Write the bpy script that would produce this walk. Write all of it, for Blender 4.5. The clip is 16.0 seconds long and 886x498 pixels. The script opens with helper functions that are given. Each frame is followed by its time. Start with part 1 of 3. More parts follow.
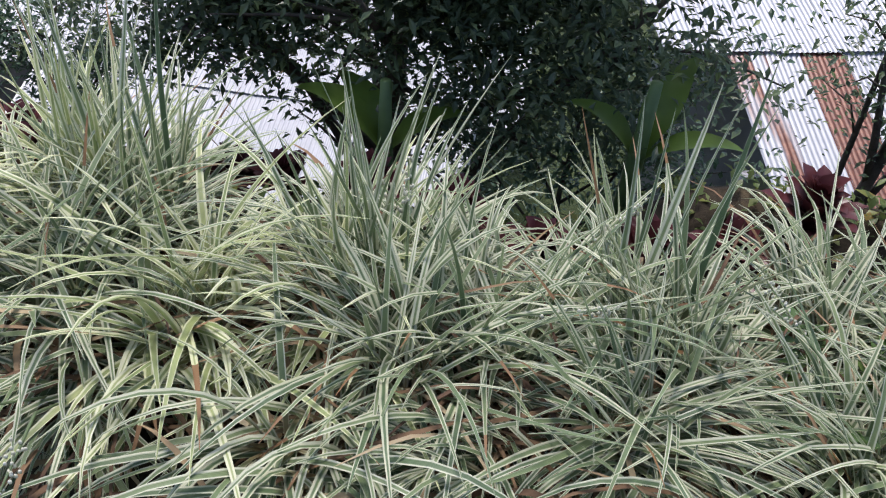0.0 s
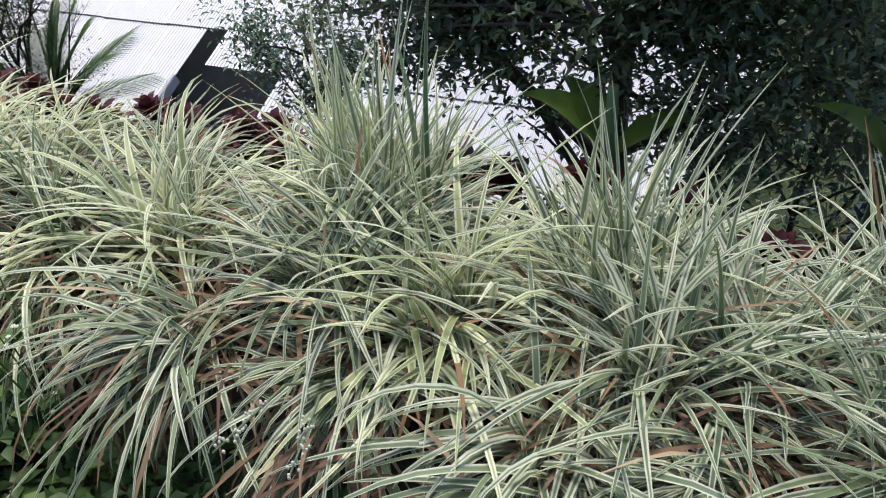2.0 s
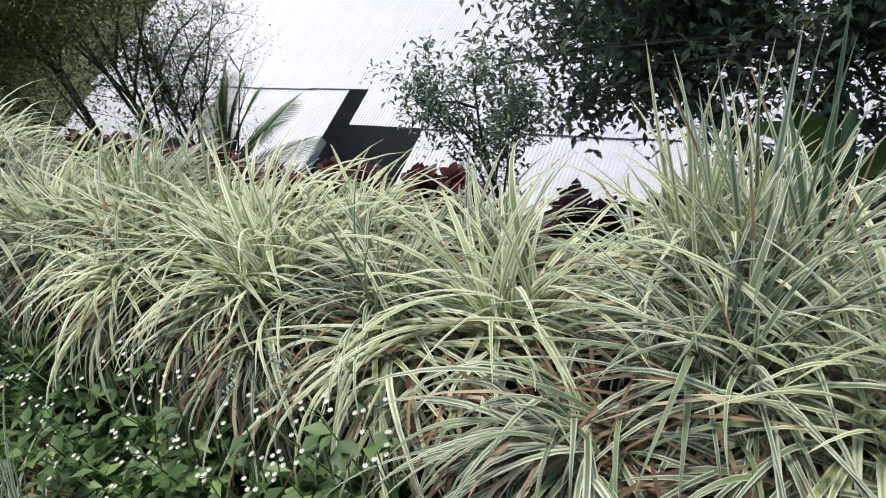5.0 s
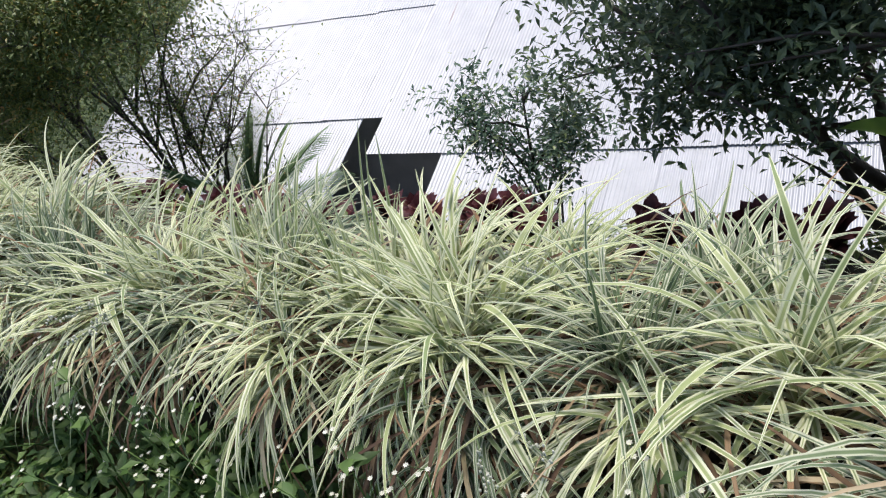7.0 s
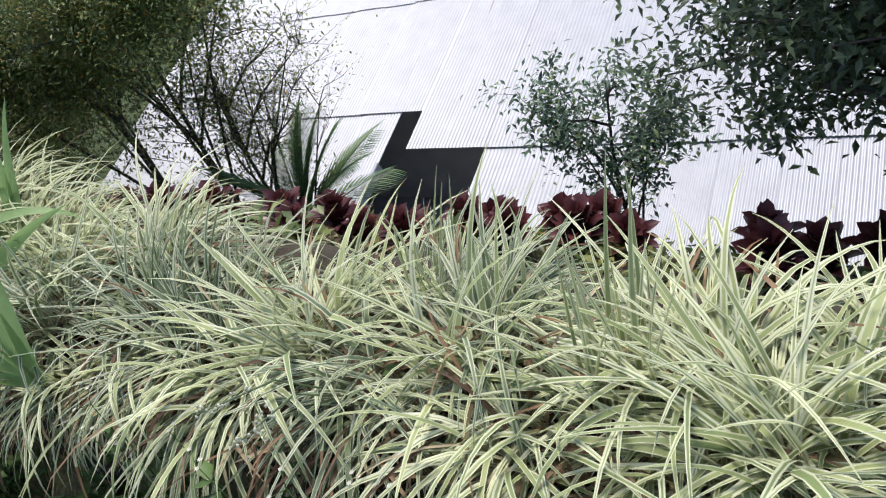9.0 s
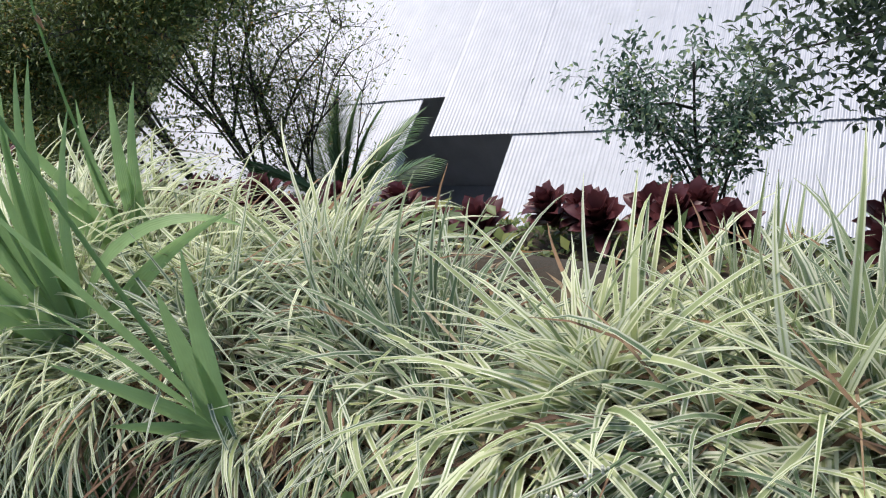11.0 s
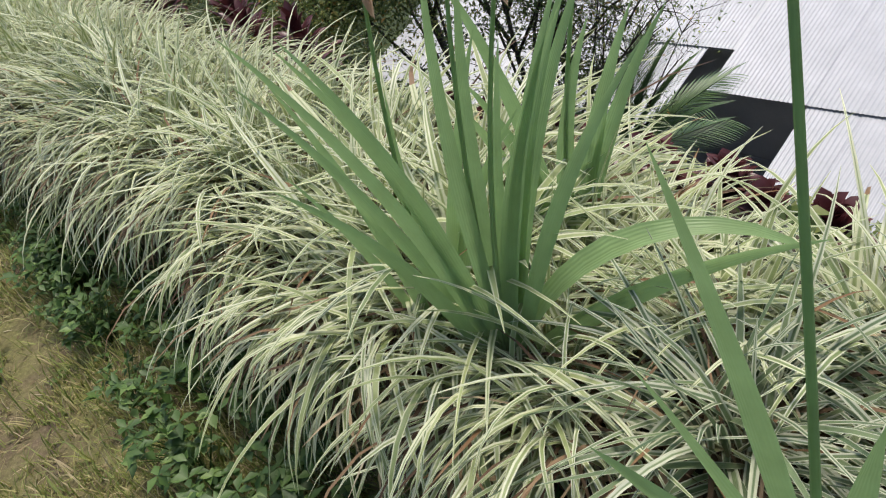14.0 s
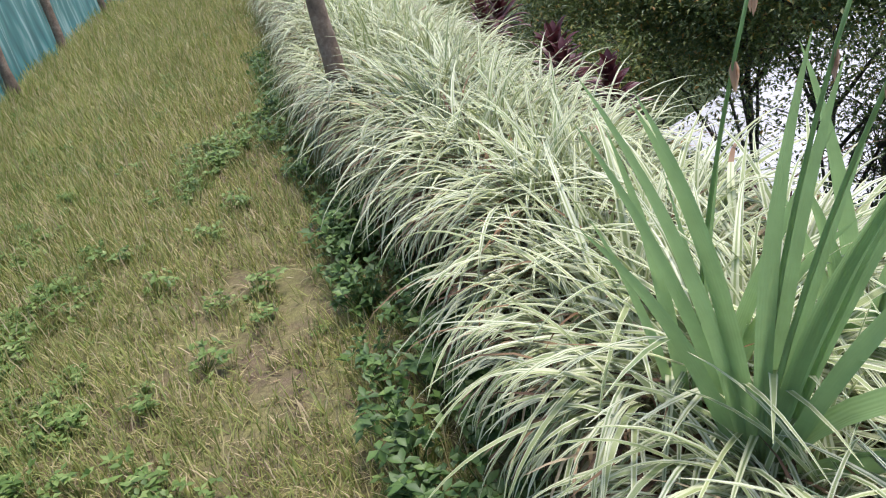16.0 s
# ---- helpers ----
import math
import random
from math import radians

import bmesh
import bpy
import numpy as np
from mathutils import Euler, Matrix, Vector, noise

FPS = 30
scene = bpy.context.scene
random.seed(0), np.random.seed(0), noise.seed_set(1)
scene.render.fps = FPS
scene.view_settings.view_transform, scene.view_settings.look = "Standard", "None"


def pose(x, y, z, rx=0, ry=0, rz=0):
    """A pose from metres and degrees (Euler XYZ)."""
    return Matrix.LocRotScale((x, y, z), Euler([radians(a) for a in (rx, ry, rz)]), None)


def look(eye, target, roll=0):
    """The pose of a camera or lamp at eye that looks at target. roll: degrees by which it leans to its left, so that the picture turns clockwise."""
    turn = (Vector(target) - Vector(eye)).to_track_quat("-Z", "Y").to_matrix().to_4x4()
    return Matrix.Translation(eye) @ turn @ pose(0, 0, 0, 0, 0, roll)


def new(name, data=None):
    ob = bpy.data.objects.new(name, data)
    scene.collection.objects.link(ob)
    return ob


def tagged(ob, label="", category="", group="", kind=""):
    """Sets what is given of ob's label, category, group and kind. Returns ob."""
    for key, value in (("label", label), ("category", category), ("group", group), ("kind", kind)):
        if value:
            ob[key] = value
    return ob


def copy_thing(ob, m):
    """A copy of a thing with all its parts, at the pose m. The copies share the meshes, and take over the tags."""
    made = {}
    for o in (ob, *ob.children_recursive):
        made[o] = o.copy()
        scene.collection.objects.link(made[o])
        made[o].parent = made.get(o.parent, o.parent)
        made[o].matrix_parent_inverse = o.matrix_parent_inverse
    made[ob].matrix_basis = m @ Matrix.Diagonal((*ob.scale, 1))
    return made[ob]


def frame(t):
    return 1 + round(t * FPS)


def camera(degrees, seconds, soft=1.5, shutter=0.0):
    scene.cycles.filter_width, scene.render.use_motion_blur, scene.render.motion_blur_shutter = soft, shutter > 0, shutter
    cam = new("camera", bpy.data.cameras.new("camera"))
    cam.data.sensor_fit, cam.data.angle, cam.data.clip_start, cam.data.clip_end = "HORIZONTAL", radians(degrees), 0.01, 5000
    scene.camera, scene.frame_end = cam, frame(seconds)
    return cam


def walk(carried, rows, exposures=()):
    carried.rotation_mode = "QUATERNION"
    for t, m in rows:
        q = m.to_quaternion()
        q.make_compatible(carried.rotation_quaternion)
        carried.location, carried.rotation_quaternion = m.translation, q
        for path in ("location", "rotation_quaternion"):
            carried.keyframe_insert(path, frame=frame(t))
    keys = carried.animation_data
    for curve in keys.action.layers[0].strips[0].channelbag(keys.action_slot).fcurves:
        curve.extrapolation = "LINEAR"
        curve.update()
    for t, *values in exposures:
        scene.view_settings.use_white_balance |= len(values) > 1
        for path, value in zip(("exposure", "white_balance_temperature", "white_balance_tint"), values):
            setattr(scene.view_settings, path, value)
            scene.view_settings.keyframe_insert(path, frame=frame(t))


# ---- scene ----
cam = camera(60.6, 16.0, 1.1)
PATH = [
    (0.0, pose(2.131, 0.052, 1.430, 47.05, -3.58, 13.55)),
    (0.5, pose(2.102, 0.047, 1.436, 46.84, -0.67, 19.46)),
    (1.0, pose(2.078, 0.031, 1.441, 47.16, 1.38, 23.56)),
    (1.5, pose(2.069, 0.022, 1.450, 47.27, 3.07, 25.39)),
    (2.0, pose(2.059, 0.013, 1.454, 47.55, 5.22, 26.41)),
    (2.5, pose(2.030, 0.000, 1.462, 47.63, 7.26, 26.71)),
    (3.0, pose(1.937, -0.039, 1.459, 48.01, 8.83, 27.86)),
    (3.5, pose(1.855, -0.069, 1.456, 49.13, 10.56, 30.11)),
    (4.0, pose(1.776, -0.057, 1.458, 50.33, 11.04, 31.58)),
    (6.5, pose(1.158, -0.054, 1.461, 52.66, 17.04, 29.80)),
    (7.0, pose(1.037, -0.080, 1.453, 52.71, 16.88, 29.26)),
    (7.5, pose(0.895, -0.019, 1.450, 52.66, 17.04, 29.80)),
    (8.0, pose(0.744, 0.085, 1.436, 52.27, 17.56, 30.84)),
    (10.5, pose(0.000, 0.000, 1.450, 52.28, 18.57, 29.55)),
    (11.0, pose(-0.187, 0.037, 1.446, 51.17, 18.54, 29.84)),
    (11.5, pose(-0.370, -0.043, 1.441, 48.86, 17.85, 27.20)),
    (12.0, pose(-0.549, -0.111, 1.452, 48.05, 17.28, 27.14)),
    (12.5, pose(-0.737, -0.069, 1.446, 48.37, 17.79, 29.52)),
    (13.0, pose(-0.932, 0.039, 1.431, 48.61, 18.49, 32.39)),
    (13.5, pose(-1.032, 0.092, 1.413, 48.48, 19.30, 38.28)),
    (14.0, pose(-1.064, 0.042, 1.433, 52.31, 17.15, 50.75)),
    (14.5, pose(-1.080, -0.000, 1.446, 56.11, 14.55, 63.86)),
    (15.0, pose(-1.085, -0.026, 1.459, 58.70, 13.31, 71.96)),
    (15.5, pose(-1.080, -0.041, 1.466, 60.64, 12.36, 75.84)),
    (16.0, pose(-1.079, -0.035, 1.466, 62.05, 12.05, 76.21)),
]
walk(cam, PATH, [(0.0, 0.84, 6500, 12), (4.0, 0.88, 6550, 10), (7.0, 0.88, 6700, 8), (11.0, 0.84, 6600, 8), (13.0, 0.80, 6850, 8), (14.0, 0.70, 6950, 7), (15.0, 0.96, 6650, 9), (16.0, 1.12, 6400, 11)])

# ---- light ----
world = bpy.data.worlds.new("world")
scene.world = world
world.use_nodes = True
wn = world.node_tree.nodes
sky = wn.new("ShaderNodeTexSky")
sky.sky_type = "NISHITA"
sky.sun_disc = False
sky.sun_elevation = radians(71)
sky.sun_rotation = radians(-29)
sky.altitude = 1400
sky.air_density = 1.0
sky.dust_density = 6.0
sky.ozone_density = 1.0
wn["Background"].inputs["Strength"].default_value = 0.118
world.node_tree.links.new(sky.outputs[0], wn["Background"].inputs["Color"])
sun = new("sun", bpy.data.lights.new("sun", "SUN"))
sun.data.energy = 1.8
sun.data.angle = radians(20)
sun.data.color = (1.0, 0.96, 0.92)
sun.matrix_world = look((-5, 9, 30), (0, 0, 0))

# ---- materials ----


def material(name):
    m = bpy.data.materials.new(name)
    m.use_nodes = True
    return m, m.node_tree.nodes, m.node_tree.links, m.node_tree.nodes["Principled BSDF"]


def ramp(n, l, fac, stops):
    r = n.new("ShaderNodeValToRGB")
    r.color_ramp.elements[0].position, r.color_ramp.elements[1].position = stops[0][0], stops[-1][0]
    r.color_ramp.elements[0].color = (*stops[0][1], 1)
    r.color_ramp.elements[1].color = (*stops[-1][1], 1)
    for p, c in stops[1:-1]:
        r.color_ramp.elements.new(p).color = (*c, 1)
    l.new(fac, r.inputs[0])
    return r.outputs[0]


def noise_tex(n, l, scale, detail=5.0, rough=0.6, kind="Object"):
    tc = n.new("ShaderNodeTexCoord")
    t = n.new("ShaderNodeTexNoise")
    t.inputs["Scale"].default_value, t.inputs["Detail"].default_value, t.inputs["Roughness"].default_value = scale, detail, rough
    l.new(tc.outputs[kind], t.inputs["Vector"])
    return t.outputs["Fac"]


def math_node(n, l, op, a, b=None, c=None):
    m = n.new("ShaderNodeMath")
    m.operation = op
    for i, v in enumerate((a, b, c)):
        if v is None:
            continue
        if isinstance(v, (int, float)):
            m.inputs[i].default_value = v
        else:
            l.new(v, m.inputs[i])
    return m.outputs[0]


def mix_col(n, l, fac, a, b, mode="MIX"):
    m = n.new("ShaderNodeMix")
    m.data_type, m.blend_type = "RGBA", mode
    for sock, v in ((m.inputs[0], fac), (m.inputs[6], a), (m.inputs[7], b)):
        if isinstance(v, (int, float)):
            sock.default_value = v
        elif isinstance(v, tuple):
            sock.default_value = (*v, 1)
        else:
            l.new(v, sock)
    return m.outputs[2]


def bump(n, l, bsdf, height, strength, distance):
    b = n.new("ShaderNodeBump")
    b.inputs["Strength"].default_value, b.inputs["Distance"].default_value = strength, distance
    l.new(height, b.inputs["Height"])
    l.new(b.outputs[0], bsdf.inputs["Normal"])


def varied(name, stops, scale=6.0, fine=60.0, rough=0.8, bumps=0.3, dist=0.01, metal=0.0):
    """A surface with broad patches and fine grain."""
    m, n, l, p = material(name)
    broad, grain = noise_tex(n, l, scale), noise_tex(n, l, fine, 8.0, 0.7)
    f = math_node(n, l, "ADD", math_node(n, l, "MULTIPLY", broad, 0.65), math_node(n, l, "MULTIPLY", grain, 0.35))
    l.new(ramp(n, l, f, stops), p.inputs["Base Color"])
    p.inputs["Roughness"].default_value, p.inputs["Metallic"].default_value = rough, metal
    bump(n, l, p, f, bumps, dist)
    return m


def thin_leaf(m, n, l, p, colour, through_amount, rough):
    """A leaf that lets some light through."""
    l.new(colour, p.inputs["Base Color"])
    p.inputs["Roughness"].default_value = rough
    t = n.new("ShaderNodeBsdfTranslucent")
    l.new(colour, t.inputs["Color"])
    mx = n.new("ShaderNodeMixShader")
    mx.inputs[0].default_value = through_amount
    l.new(p.outputs[0], mx.inputs[1])
    l.new(t.outputs[0], mx.inputs[2])
    l.new(mx.outputs[0], n["Material Output"].inputs["Surface"])


def striped_leaf(name, mid, mid2, margin, margin2, edge=(0.35, 0.85), brown=0.12, base=(0.34, 0.24, 0.13), light=0.18):
    """Variegated strap leaf: green middle with fine veins, pale margins, a dry tip on some."""
    m, n, l, p = material(name)
    uv = n.new("ShaderNodeUVMap")
    sep = n.new("ShaderNodeSeparateXYZ")
    l.new(uv.outputs[0], sep.inputs[0])
    geo = n.new("ShaderNodeNewGeometry")
    rnd = geo.outputs["Random Per Island"]
    rnd2 = math_node(n, l, "FRACT", math_node(n, l, "MULTIPLY", rnd, 37.7))
    rnd3 = math_node(n, l, "FRACT", math_node(n, l, "MULTIPLY", rnd, 91.3))
    off = math_node(n, l, "ABSOLUTE", math_node(n, l, "MULTIPLY_ADD", sep.outputs[0], 2.0, -1.0))
    lim = math_node(n, l, "MULTIPLY_ADD", rnd2, edge[1] - edge[0], edge[0])
    k = math_node(n, l, "MULTIPLY", math_node(n, l, "SUBTRACT", off, lim), 3.2)
    k.node.use_clamp = True
    vein = math_node(n, l, "SINE", math_node(n, l, "MULTIPLY", sep.outputs[0], 44.0))
    kv = math_node(n, l, "MULTIPLY_ADD", vein, 0.10, k)
    kv.node.use_clamp = True
    green = mix_col(n, l, rnd, mid, mid2)
    pale = mix_col(n, l, rnd3, margin, margin2)
    col = mix_col(n, l, kv, green, pale)
    blot = noise_tex(n, l, 14.0, 3.0)
    col = mix_col(n, l, 0.45, col, ramp(n, l, blot, [(0.3, (0.55, 0.55, 0.5)), (0.7, (1, 1, 1))]), "MULTIPLY")
    sheath = math_node(n, l, "MULTIPLY", math_node(n, l, "SUBTRACT", 0.22, sep.outputs[1]), 5.0)
    sheath.node.use_clamp = True
    col = mix_col(n, l, sheath, col, base)
    tip = math_node(n, l, "MULTIPLY", math_node(n, l, "GREATER_THAN", sep.outputs[1], math_node(n, l, "MULTIPLY_ADD", rnd2, 0.5, 0.62)),
                    math_node(n, l, "LESS_THAN", rnd3, brown))
    col = mix_col(n, l, tip, col, (0.27, 0.15, 0.07))
    thin_leaf(m, n, l, p, col, light, 0.42)
    bump(n, l, p, vein, 0.25, 0.001)
    return m


def plain_leaf(name, stops, rough=0.4, light=0.25, blotch=0.3, scale=9.0):
    m, n, l, p = material(name)
    geo = n.new("ShaderNodeNewGeometry")
    col = ramp(n, l, geo.outputs["Random Per Island"], stops)
    col = mix_col(n, l, blotch, col, ramp(n, l, noise_tex(n, l, scale, 4.0), [(0.3, (0.35, 0.35, 0.35)), (0.7, (1.1, 1.1, 1.1))]), "MULTIPLY")
    thin_leaf(m, n, l, p, col, light, rough)
    return m


LIRIOPE = striped_leaf("liriope_leaf", (0.095, 0.160, 0.075), (0.225, 0.295, 0.135), (0.63, 0.64, 0.45), (0.73, 0.74, 0.59), (0.10, 0.75))
LIRIOPE_PALE = striped_leaf("liriope_pale_leaf", (0.235, 0.31, 0.115), (0.44, 0.495, 0.215), (0.77, 0.78, 0.50), (0.85, 0.855, 0.66), (0.0, 0.62))
DEAD_LEAF = plain_leaf("dead_leaf", [(0.0, (0.10, 0.055, 0.032)), (0.45, (0.22, 0.13, 0.07)), (0.75, (0.40, 0.29, 0.17)), (1.0, (0.60, 0.51, 0.35))], 0.8, 0.1)
RED_DEAD_LEAF = plain_leaf("reddish_dead_leaf", [(0.0, (0.09, 0.050, 0.032)), (0.6, (0.19, 0.11, 0.062)), (1.0, (0.43, 0.34, 0.20))], 0.8, 0.1)
SWORD = striped_leaf("sword_leaf", (0.28, 0.44, 0.18), (0.41, 0.57, 0.25), (0.37, 0.53, 0.24), (0.57, 0.69, 0.38), (0.0, 0.9), 0.05, (0.40, 0.52, 0.24), 0.45)
WEED = plain_leaf("weed_leaf", [(0.0, (0.055, 0.115, 0.026)), (0.7, (0.12, 0.215, 0.05)), (1.0, (0.22, 0.33, 0.09))], 0.5, 0.25)
PATH_WEED = plain_leaf("path_weed_leaf", [(0.0, (0.10, 0.18, 0.035)), (0.7, (0.22, 0.32, 0.08)), (1.0, (0.34, 0.44, 0.14))], 0.5, 0.3)
GRASS = plain_leaf("grass_blade", [(0.0, (0.17, 0.235, 0.05)), (0.5, (0.36, 0.38, 0.11)), (0.8, (0.50, 0.43, 0.19)), (1.0, (0.64, 0.51, 0.33))], 0.6, 0.30, 0.35, 1.3)
DARK_TREE = plain_leaf("dark_tree_leaf", [(0.0, (0.085, 0.125, 0.080)), (0.8, (0.16, 0.22, 0.12)), (1.0, (0.28, 0.36, 0.16))], 0.27, 0.36)
BLUE_TREE = plain_leaf("young_tree_leaf", [(0.0, (0.06, 0.12, 0.07)), (0.8, (0.13, 0.21, 0.13)), (1.0, (0.30, 0.38, 0.14))], 0.4, 0.25)
OLIVE_TREE = plain_leaf("olive_tree_leaf", [(0.0, (0.085, 0.135, 0.045)), (0.6, (0.185, 0.25, 0.075)), (0.93, (0.34, 0.35, 0.10)), (1.0, (0.46, 0.24, 0.06))], 0.42, 0.40)
PALM_LEAF = plain_leaf("palm_leaf", [(0.0, (0.075, 0.145, 0.055)), (1.0, (0.18, 0.29, 0.115))], 0.38, 0.3)
BANANA = plain_leaf("banana_leaf", [(0.0, (0.06, 0.13, 0.03)), (1.0, (0.20, 0.31, 0.05))], 0.4, 0.3)
MAROON = plain_leaf("maroon_leaf", [(0.0, (0.060, 0.022, 0.026)), (0.6, (0.125, 0.036, 0.040)), (1.0, (0.27, 0.085, 0.075))], 0.35, 0.15, 0.6)
PETAL = plain_leaf("white_petal", [(0.0, (0.70, 0.68, 0.55)), (1.0, (0.82, 0.80, 0.70))], 0.7, 0.2, 0.1)
WITHERED = plain_leaf("withered_petal", [(0.0, (0.62, 0.33, 0.22)), (1.0, (0.78, 0.52, 0.36))], 0.7, 0.3)
BARK = varied("bark", [(0.3, (0.035, 0.03, 0.025)), (0.7, (0.14, 0.12, 0.10))], 9, 70, 0.9, 0.6)
POST_WOOD = varied("weathered_post_wood", [(0.3, (0.07, 0.045, 0.035)), (0.5, (0.24, 0.165, 0.12)), (0.7, (0.46, 0.36, 0.28))], 7, 50, 0.9, 0.8)
DARK_WALL = varied("dark_wall", [(0.3, (0.30, 0.30, 0.33)), (0.7, (0.44, 0.44, 0.48))], 2, 30, 0.8)
WALL_PAINT = varied("pale_wall", [(0.3, (0.42, 0.44, 0.46)), (0.7, (0.6, 0.61, 0.62))], 2, 30, 0.8)


def zinc(name, rust):
    """Galvanised sheet, weathered white, with rust streaks of the given amount."""
    m, n, l, p = material(name)
    base = ramp(n, l, noise_tex(n, l, 1.4), [(0.3, (0.37, 0.38, 0.415)), (0.7, (0.46, 0.47, 0.51))])
    tc = n.new("ShaderNodeTexCoord")
    mp = n.new("ShaderNodeMapping")
    mp.inputs["Scale"].default_value = (2.4, 0.22, 1.0)
    l.new(tc.outputs["Object"], mp.inputs[0])
    t = n.new("ShaderNodeTexNoise")
    t.inputs["Scale"].default_value, t.inputs["Detail"].default_value = 1.6, 6.0
    l.new(mp.outputs[0], t.inputs["Vector"])
    info = n.new("ShaderNodeObjectInfo")
    amount = math_node(n, l, "MULTIPLY_ADD", info.outputs["Random"], 0.10, rust - 0.05)
    k = math_node(n, l, "MULTIPLY", math_node(n, l, "ADD", math_node(n, l, "SUBTRACT", t.outputs["Fac"], 1.0), amount), 9.0)
    k.node.use_clamp = True
    rusty = ramp(n, l, noise_tex(n, l, 11.0), [(0.3, (0.10, 0.035, 0.027)), (0.7, (0.26, 0.11, 0.07))])
    l.new(mix_col(n, l, k, base, rusty), p.inputs["Base Color"])
    p.inputs["Metallic"].default_value = 0.15
    p.inputs["Roughness"].default_value = 0.45
    bump(n, l, p, noise_tex(n, l, 30.0), 0.1, 0.004)
    return m


ZINC = zinc("zinc_sheet", 0.26)
ZINC_OLD = zinc("old_zinc_sheet", 0.36)
ZINC_RUST = zinc("rusty_zinc_sheet", 0.60)
RUST_BROWN = zinc("rust_brown_sheet", 1.0)


def make_ground():
    m, n, l, p = material("trodden_earth")
    f1, f2, f3 = noise_tex(n, l, 0.9, 5), noise_tex(n, l, 7.0, 8, 0.7), noise_tex(n, l, 70.0, 8, 0.75)
    soil = ramp(n, l, f3, [(0.3, (0.065, 0.042, 0.028)), (0.55, (0.175, 0.120, 0.080)), (0.75, (0.32, 0.24, 0.17))])
    moss = ramp(n, l, f3, [(0.3, (0.11, 0.11, 0.035)), (0.7, (0.30, 0.27, 0.11))])
    k = ramp(n, l, math_node(n, l, "ADD", math_node(n, l, "MULTIPLY", f1, 0.5), math_node(n, l, "MULTIPLY", f2, 0.5)), [(0.40, (0, 0, 0)), (0.56, (1, 1, 1))])
    l.new(mix_col(n, l, k, soil, moss), p.inputs["Base Color"])
    p.inputs["Roughness"].default_value = 0.95
    bump(n, l, p, f3, 0.6, 0.02)
    return m


EARTH = make_ground()
OVERGROWN = varied("overgrown_slope", [(0.3, (0.015, 0.025, 0.008)), (0.5, (0.045, 0.065, 0.02)), (0.75, (0.10, 0.13, 0.04))], 1.2, 14, 0.95, 1.0, 0.15)
DARK_SOIL = varied("dark_leaf_litter", [(0.3, (0.025, 0.020, 0.013)), (0.55, (0.065, 0.048, 0.030)), (0.75, (0.15, 0.115, 0.065))], 3, 45, 0.95, 0.8, 0.03)


def make_net():
    m, n, l, p = material("blue_green_netting")
    tc = n.new("ShaderNodeTexCoord")
    mp = n.new("ShaderNodeMapping")
    mp.inputs["Scale"].default_value = (3.0, 3.0, 0.5)
    l.new(tc.outputs["Object"], mp.inputs[0])
    t = n.new("ShaderNodeTexNoise")
    t.inputs["Scale"].default_value = 2.5
    l.new(mp.outputs[0], t.inputs["Vector"])
    l.new(ramp(n, l, t.outputs["Fac"], [(0.3, (0.02, 0.12, 0.13)), (0.52, (0.05, 0.22, 0.225)), (0.68, (0.28, 0.44, 0.43))]), p.inputs["Base Color"])
    p.inputs["Roughness"].default_value = 0.6
    p.inputs["Alpha"].default_value = 0.9
    return m


NET = make_net()

# ---- building helpers ----


class Soup:
    """Vertices, faces and texture coordinates of one mesh in the making."""

    def __init__(self):
        self.v, self.f, self.uv = [], [], []

    def mesh(self, name, mat, smooth=True):
        me = bpy.data.meshes.new(name)
        me.from_pydata(self.v, [], self.f)
        lay = me.uv_layers.new(name="UVMap")
        if self.uv:
            loops = np.empty(len(me.loops), dtype=np.int32)
            me.loops.foreach_get("vertex_index", loops)
            lay.data.foreach_set("uv", np.array(self.uv, dtype=np.float32)[loops].ravel())
        me.polygons.foreach_set("use_smooth", [smooth] * len(me.polygons))
        me.materials.append(mat)
        me.update()
        return me


def hang(name, me, parent=None, m=None, label=""):
    ob = new(name, me)
    if parent is not None:
        ob.parent = parent
    if m is not None:
        ob.matrix_local = m
    return tagged(ob, label)


def thing(name, label, category, m=None, group="", kind=""):
    ob = new(name)
    ob.empty_display_size = 0.1
    if m is not None:
        ob.matrix_basis = m
    return tagged(ob, label, category, group, kind)


